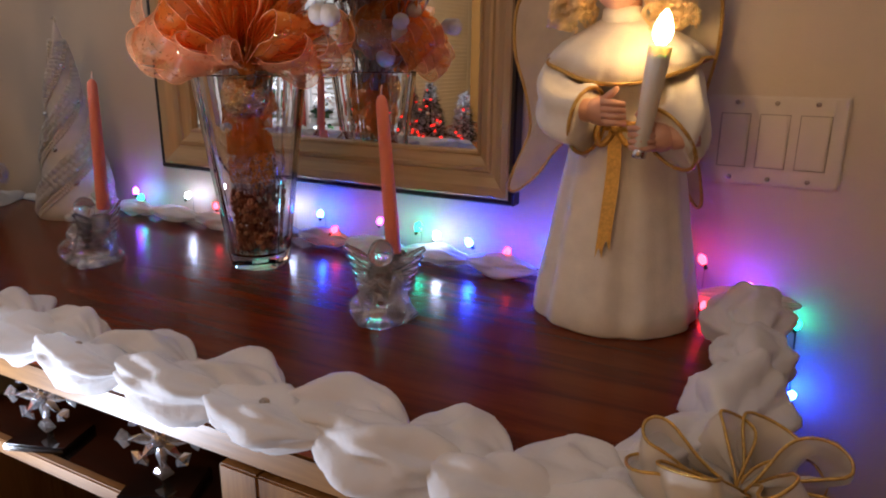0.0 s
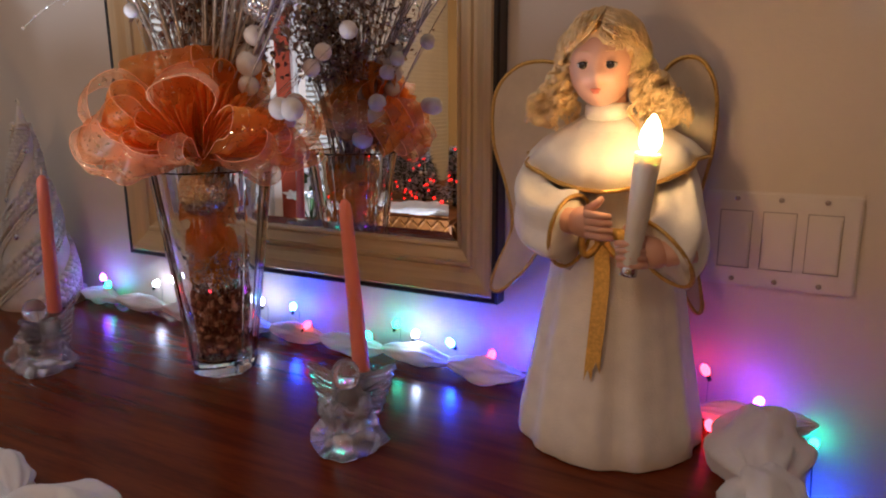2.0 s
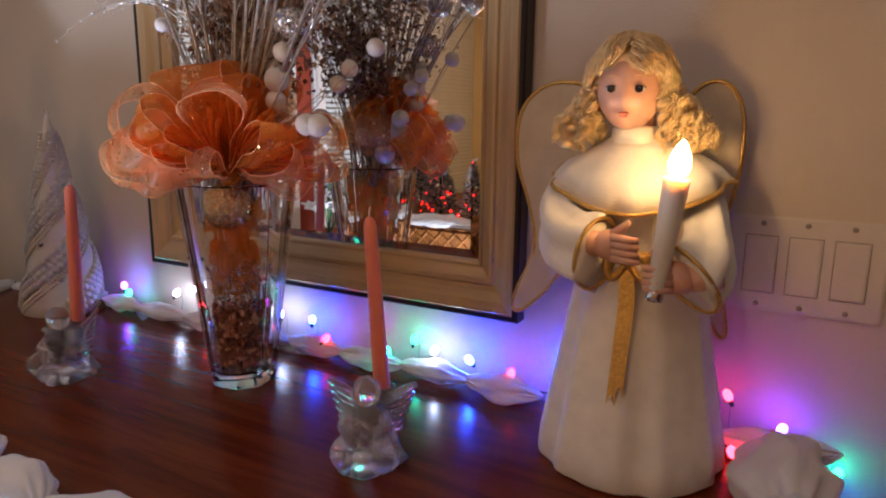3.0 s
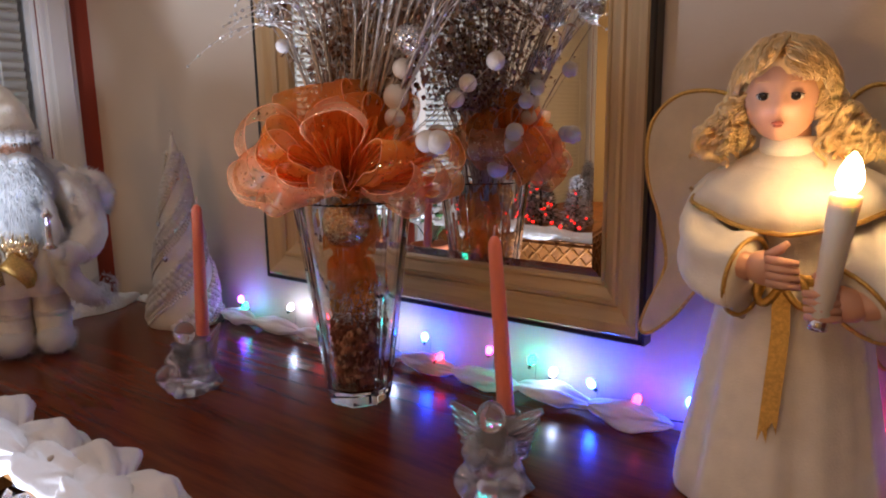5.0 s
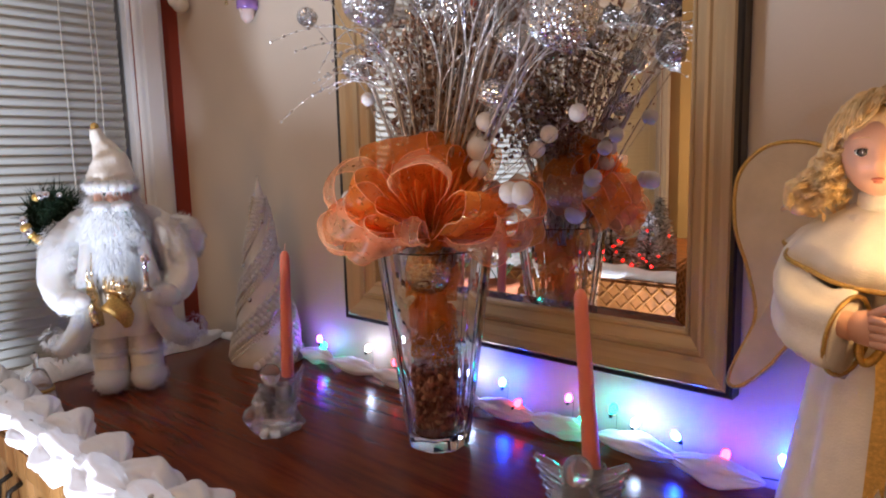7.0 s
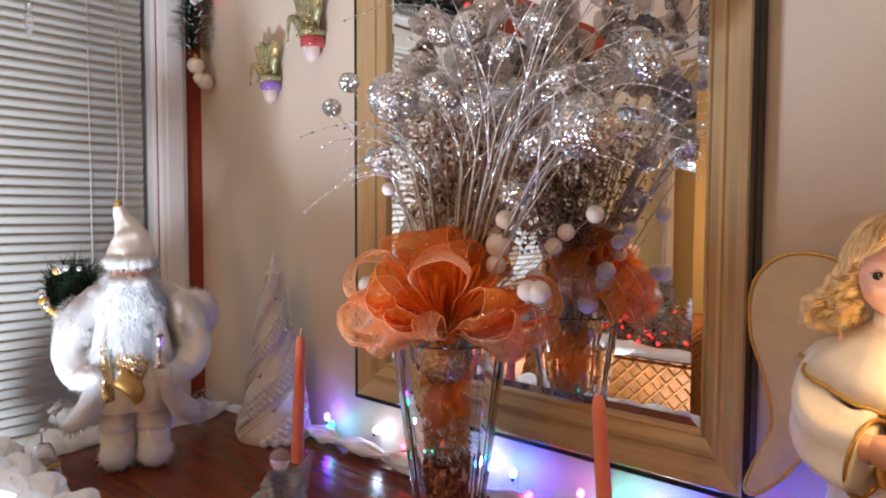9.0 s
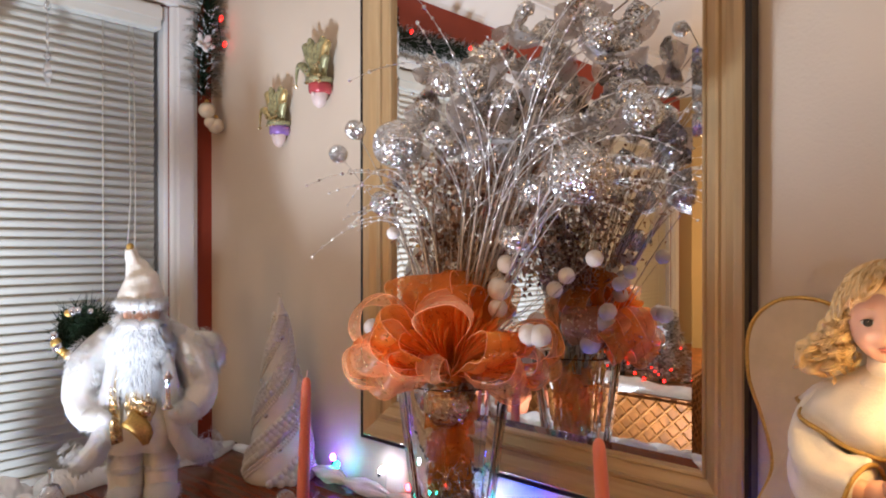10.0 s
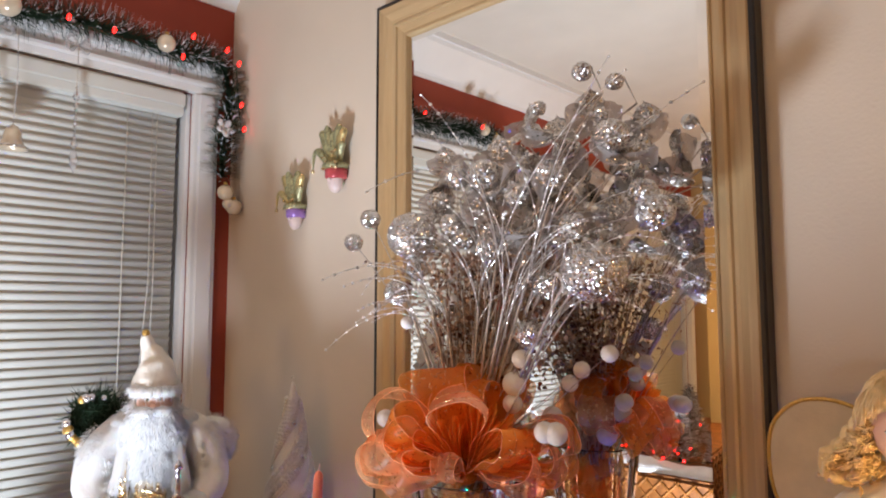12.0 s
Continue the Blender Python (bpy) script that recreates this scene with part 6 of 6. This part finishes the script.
def crystal_drop(y, z, L):
    """A ribbon bow with a string of glass beads below it."""
    t = thing("crystal_drop", "string of clear crystal beads hanging from a sheer bow", "ornament", pose(X0 + 0.065, y, z), "hanging crystal drops")
    rnd = random.Random(int(y * 100))
    for a in (25, 155, -20, 200):
        ribbon_loop(t, (0.1, math.cos(radians(a)), math.sin(radians(a))), 0.026, 0.016, rnd, (M_GAUZE, M_GAUZE), "bow_loop", edge=0.0005)
    b = bmesh.new()
    tube(b, [(0, 0, 0), (0, 0, -L)], 0.0009, 5)
    part("thread", b, M_CORD, t)
    k = 0.10
    while k < L:
        big = k > L - 0.012 or abs(k - L * 0.55) < 0.010
        b = bmesh.new()
        r = 0.0085 if big else 0.0038
        lathe(b, [(0.0005, -r * 1.3), (r * 0.8, -r * 0.5), (r, 0), (r * 0.8, r * 0.5), (0.0005, r * 1.3)], 6)
        part("bead", b, M_CRYSTAL, t, smooth=False, m=pose(0, 0, -k))
        k += 0.020 if big else 0.010
    b = bmesh.new()
    lathe(b, [(0.0006, -0.062), (0.007, -0.044), (0.0095, -0.03), (0.006, -0.012), (0.0006, 0.0)], 8)
    part("pendant", b, M_CRYSTAL, t, "faceted drop pendant", smooth=False, m=pose(0, 0, -L))


M_GAUZE = sheer("white_gauze", (0.8, 0.8, 0.8), 0.35, 0.5, (0.95, 0.95, 0.95))
crystal_drop(0.555, 1.985, 0.235)
crystal_drop(0.40, 1.985, 0.20)


def hanging_bell(y, z):
    t = thing("bell_ornament", "white glass bell ornament hanging by a ribbon", "ornament", pose(X0 + 0.075, y, z))
    b = bmesh.new()
    lathe(b, [(0.002, 0.052), (0.010, 0.048), (0.016, 0.036), (0.019, 0.018), (0.026, 0.004), (0.030, 0.0), (0.028, -0.001), (0.022, 0.006), (0.014, 0.03)], 28, caps=False)
    part("bell", b, M_BAUBLE, t)
    b = bmesh.new()
    lathe(b, [(0.0268, 0.003), (0.031, 0.0005), (0.0312, 0.004), (0.0275, 0.0065)], 28, caps=False)
    part("rim", b, M_SILVERFINE, t, "silver glitter rim")
    b = bmesh.new()
    tube(b, [(0, 0, 0.05), (0, 0.004, 0.15), (0, 0, 0.27)], 0.0012, 5)
    part("ribbon", b, M_GAUZE, t)


hanging_bell(0.432, 1.722)


# ---- what stands behind the camera and shows in the mirror ----
def cloth_table():
    """A side table by the second window with a gold lattice cloth."""
    x0, x1, y0, y1, z = -1.74, -0.86, -1.75, -0.36, 0.815
    t = thing("side_table", "side table draped in a gold and russet lattice cloth", "table")
    part("cloth", boxed(x0, x1, y0, y1, 0.12, z, bevel=0.012), M_LATTICE, t, "gold lattice tablecloth", smooth=False)
    for a in (x0 + 0.06, x1 - 0.06):
        for b in (y0 + 0.06, y1 - 0.06):
            part("leg", boxed(a - 0.02, a + 0.02, b - 0.02, b + 0.02, 0.0, 0.1195), M_OAK, t, smooth=False)
    # raised lattice over the end that faces the mirror and over the front
    lat = bmesh.new()
    d = 0.058
    i = -12
    while i < 34:
        for s in (1, -1):
            pts = []
            for q in range(26):
                zz = 0.13 + (z - 0.14) * q / 25
                xx = x0 + i * d + s * (zz - 0.13)
                if x0 + 0.01 < xx < x1 - 0.01:
                    pts.append((xx, y1 + 0.003, zz))
            if len(pts) > 2:
                tube(lat, pts, 0.0055, 5)
            pts = []
            for q in range(26):
                zz = 0.13 + (z - 0.14) * q / 25
                yy = y0 + i * d + s * (zz - 0.13)
                if y0 + 0.01 < yy < y1 - 0.01:
                    pts.append((x1 + 0.003, yy, zz))
            if len(pts) > 2:
                tube(lat, pts, 0.0055, 5)
        i += 1
    part("lattice", lat, M_LATTICEGOLD, t, "raised gold lattice")
    cotton("cotton_snow", [(x0 + 0.1, y1 - 0.05, z), (x0 + 0.4, y1 - 0.08, z), (x1 - 0.06, y1 - 0.10, z)], 0.06, 0.03, 21, "white cotton snow over the lattice cloth")
    return z


def little_tree(x, y, z, h, r, mats, lights, seed, label):
    t = thing("christmas_tree", label, "christmas tree", pose(x, y, z), "small christmas trees")
    rnd = random.Random(seed)
    b = bmesh.new()
    tube(b, [(0, 0, 0), (0, 0, h * 0.97)], [0.009, 0.002], 7)
    part("trunk", b, M_BRONZE, t)
    b = bmesh.new()
    for i in range(int(3200 * h / 0.3)):
        s = rnd.random() ** 0.7
        zz = h * (0.08 + 0.92 * (1 - s))
        a = rnd.uniform(0, 6.283)
        rr = r * s * rnd.uniform(0.3, 1.0)
        c = Vector((rr * math.cos(a), rr * math.sin(a), zz))
        d = Vector((math.cos(a), math.sin(a), rnd.uniform(-0.5, 0.7))) + Vector((rnd.gauss(0, 0.5), rnd.gauss(0, 0.5), 0))
        d.normalize()
        L = rnd.uniform(0.016, 0.034)
        w = d.orthogonal().normalized() * 0.0021
        f = b.faces.new([b.verts.new(v) for v in (c - w, c + w, c + d * L)])
        f.material_index = 0 if rnd.random() < 0.6 else 1
    part("crown", b, mats, t)
    for i in range(10):
        s = rnd.random() ** 0.6
        a = rnd.uniform(0, 6.283)
        bb = bmesh.new()
        ball(bb, (0, 0, 0), rnd.uniform(0.006, 0.010), 2)
        part("bauble", bb, M_BAUBLE if rnd.random() < 0.5 else M_GOLDGLIT, t, m=pose(r * s * math.cos(a), r * s * math.sin(a), h * (0.08 + 0.9 * (1 - s))))
    for i in range(lights):
        s = rnd.random() ** 0.6
        a = rnd.uniform(0.2, 2.9)
        bb = bmesh.new()
        ball(bb, (0, 0, 0), 0.0038, 2)
        part("bulb", bb, M_SMALLBULB["red"], t, "red glowing bulb", m=pose(r * (s + 0.06) * math.cos(a), r * (s + 0.06) * math.sin(a), h * (0.08 + 0.9 * (1 - s))))


def far_room():
    z = cloth_table()
    green, silver = [M_NEEDLE, M_FROST], [M_SILVERFINE, M_FROST]
    little_tree(-1.42, -0.66, z, 0.25, 0.085, green, 18, 1, "small dark christmas tree with red lights")
    little_tree(-1.24, -0.62, z, 0.22, 0.075, silver, 5, 2, "small silver tinsel christmas tree")
    little_tree(-1.06, -0.60, z, 0.22, 0.075, silver, 5, 3, "small silver tinsel christmas tree with red lights")
    little_tree(-1.60, -0.80, z, 0.24, 0.08, green, 6, 4, "small frosted green christmas tree")
    little_tree(-1.14, -0.85, z, 0.27, 0.08, green, 6, 5, "taller frosted green christmas tree")
    little_tree(-1.32, -0.90, z, 0.26, 0.08, silver, 4, 6, "silver tinsel christmas tree in cotton snow")
    little_tree(-0.96, -0.75, z, 0.24, 0.075, green, 8, 7, "small dark christmas tree with red lights and baubles")
    s = thing("string_lights", "string of red lights lying in the cotton snow", "string lights")
    pts = []
    for i in range(11):
        p = Vector((-1.66 + 0.074 * i, -0.47 - 0.05 * math.sin(i * 1.7), z + 0.045))
        pts.append(p)
        b = bmesh.new()
        ball(b, (0, 0, 0), 0.006, 2)
        part("bulb", b, M_SMALLBULB["red"], s, "red glowing bulb", m=Matrix.Translation(p))
    b = bmesh.new()
    tube(b, [p - Vector((0, 0, 0.006)) for p in pts], 0.0015, 5)
    part("cable", b, M_NEEDLE, s)
    rnd = random.Random(9)
    for i in range(1):
        x, y = -1.68, -0.62 - 0.08 * rnd.random()
        h = thing("village_house", "tiny brown village house in cotton snow", "ornament", pose(x, y, z + 0.012, 0, 0, rnd.uniform(-30, 30)), "village houses")
        w = rnd.uniform(0.025, 0.035)
        part("wall", boxed(-w, w, -w, w, 0, 0.055, bevel=0.002), M_TERRA if i % 2 else M_BRONZE, h, smooth=False)
        b = bmesh.new()
        rows = [[Vector((-w * 1.2, q, 0.054)), Vector((0, q, 0.10)), Vector((w * 1.2, q, 0.054))] for q in (-w * 1.15, w * 1.15)]
        grid_surface(b, rows, True, True)
        part("roof", b, M_COTTON, h, "snowy roof", smooth=False)
    # potted white flower
    stand = thing("plant_stand", "dark wooden plant stand under a flower pot", "table")
    part("stand_top", boxed(-1.66, -1.36, -0.15, 0.15, 0.70, 0.73, bevel=0.004), M_TOP, stand, smooth=False)
    for a in (-1.64, -1.40):
        for c in (-0.13, 0.11):
            part("leg", boxed(a, a + 0.02, c, c + 0.02, 0, 0.6995), M_TOP, stand, smooth=False)
    p = thing("potted_flower", "white silk poinsettia in a terracotta pot", "plant", pose(-1.50, -0.01, 0.73))
    b = bmesh.new()
    lathe(b, [(0.001, 0), (0.048, 0), (0.066, 0.085), (0.070, 0.087), (0.070, 0.105), (0.062, 0.105), (0.060, 0.09), (0.001, 0.088)], 28)
    part("pot", b, M_TERRA, p)
    for i in range(16):
        a, rr, zz = rnd.uniform(0, 6.283), rnd.uniform(0.0, 0.085), rnd.uniform(0.17, 0.33)
        c = Vector((rr * math.cos(a), rr * math.sin(a), zz))
        st = bmesh.new()
        tube(st, arc((0, 0, 0.09), c, 0.01, 5), 0.002, 5)
        part("stem", st, M_LEAF, p)
        turn = Euler((rnd.uniform(-0.9, 0.4), rnd.uniform(-0.6, 0.6), rnd.uniform(0, 6))).to_matrix()
        for j in range(6):
            rows = []
            for q in range(5):
                u = q / 4
                wd = 0.014 * math.sin(math.pi * (0.06 + 0.9 * u))
                rows.append([c + turn @ (Matrix.Rotation(j * 1.047, 3, "Z") @ Vector((0.042 * u, v * wd, 0.010 * math.sin(2.2 * u) - abs(v) * 0.003))) for v in (-1, 0, 1)])
            fb = bmesh.new()
            grid_surface(fb, rows)
            part("petal" if i % 4 else "leaf", fb, M_PETAL if i % 4 else M_LEAF, p)


M_LATTICE = mat("russet_brocade", (0.22, 0.075, 0.015), 0.55, 0.2, 0.4, 26, 0.3, 90)
M_LATTICEGOLD = mat("dull_gold_thread", (0.24, 0.085, 0.014), 0.6, 0.2, 0.35, 60, 0.4, 300)
far_room()


# ---- glass snowflakes standing in the niche ----
def snowflake(x, m):
    t = thing("snowflake_holder", "mirrored glass snowflake on a black square foot", "ornament", m, "glass snowflakes")
    part("foot", boxed(-0.042, 0.042, -0.032, 0.032, 0.0, 0.010, bevel=0.002), M_DARK, t, smooth=False)
    b = bmesh.new()
    lathe(b, [(0.004, 0.010), (0.004, 0.055)], 10)
    part("post", b, M_GEM, t)
    for i in range(8):
        a = 360 * i / 8
        b = bmesh.new()
        L = 0.050 if i % 2 == 0 else 0.042
        for x0, x1, w in ((0.004, L * 0.7, 0.007), (L * 0.7, L, 0.013)):
            rows = []
            for xx, ww in ((x0, w * 0.6), ((x0 + x1) / 2, w), (x1, 0.002)):
                rows.append([Vector((xx, -0.003, -ww)), Vector((xx, -0.007, 0)), Vector((xx, -0.003, ww)), Vector((xx, 0.003, 0))])
            grid_surface(b, rows, True, True)
        part("ray", b, M_GEM if i % 2 else M_CRYSTAL, t, smooth=False, m=pose(0, 0, 0.064, 0, a, 0))
    b = bmesh.new()
    ball(b, (0, -0.006, 0.064), 0.009, 2, 0, (1, 0.5, 1))
    part("hub", b, M_GEM, t, smooth=False)


snowflake(0, facing(-0.80, 0.452, 0.696, 20))
snowflake(0, facing(-0.59, 0.452, 0.696, 25))
snowflake(0, facing(-1.02, 0.452, 0.696, 30))


def glass_bell():
    t = thing("glass_bell", "small clear glass bell with a gold band by the garland", "ornament", pose(-1.445, 0.475, TABLE))
    b = bmesh.new()
    lathe(b, [(0.030, 0.0), (0.031, 0.003), (0.025, 0.02), (0.020, 0.04), (0.013, 0.055), (0.002, 0.060), (0.001, 0.057), (0.011, 0.052), (0.018, 0.038), (0.023, 0.02), (0.029, 0.002)], 32, caps=False)
    part("bell", b, M_CRYSTAL, t)
    b = bmesh.new()
    lathe(b, [(0.0268, 0.016), (0.0278, 0.017), (0.0262, 0.023), (0.0250, 0.0225)], 32, caps=False)
    part("band", b, M_GOLDTRIM, t, "gold band")
    b = bmesh.new()
    lathe(b, [(0.003, 0.058), (0.005, 0.064), (0.0035, 0.074), (0.007, 0.082), (0.001, 0.090)], 16)
    part("handle", b, M_CRYSTAL, t)


glass_bell()
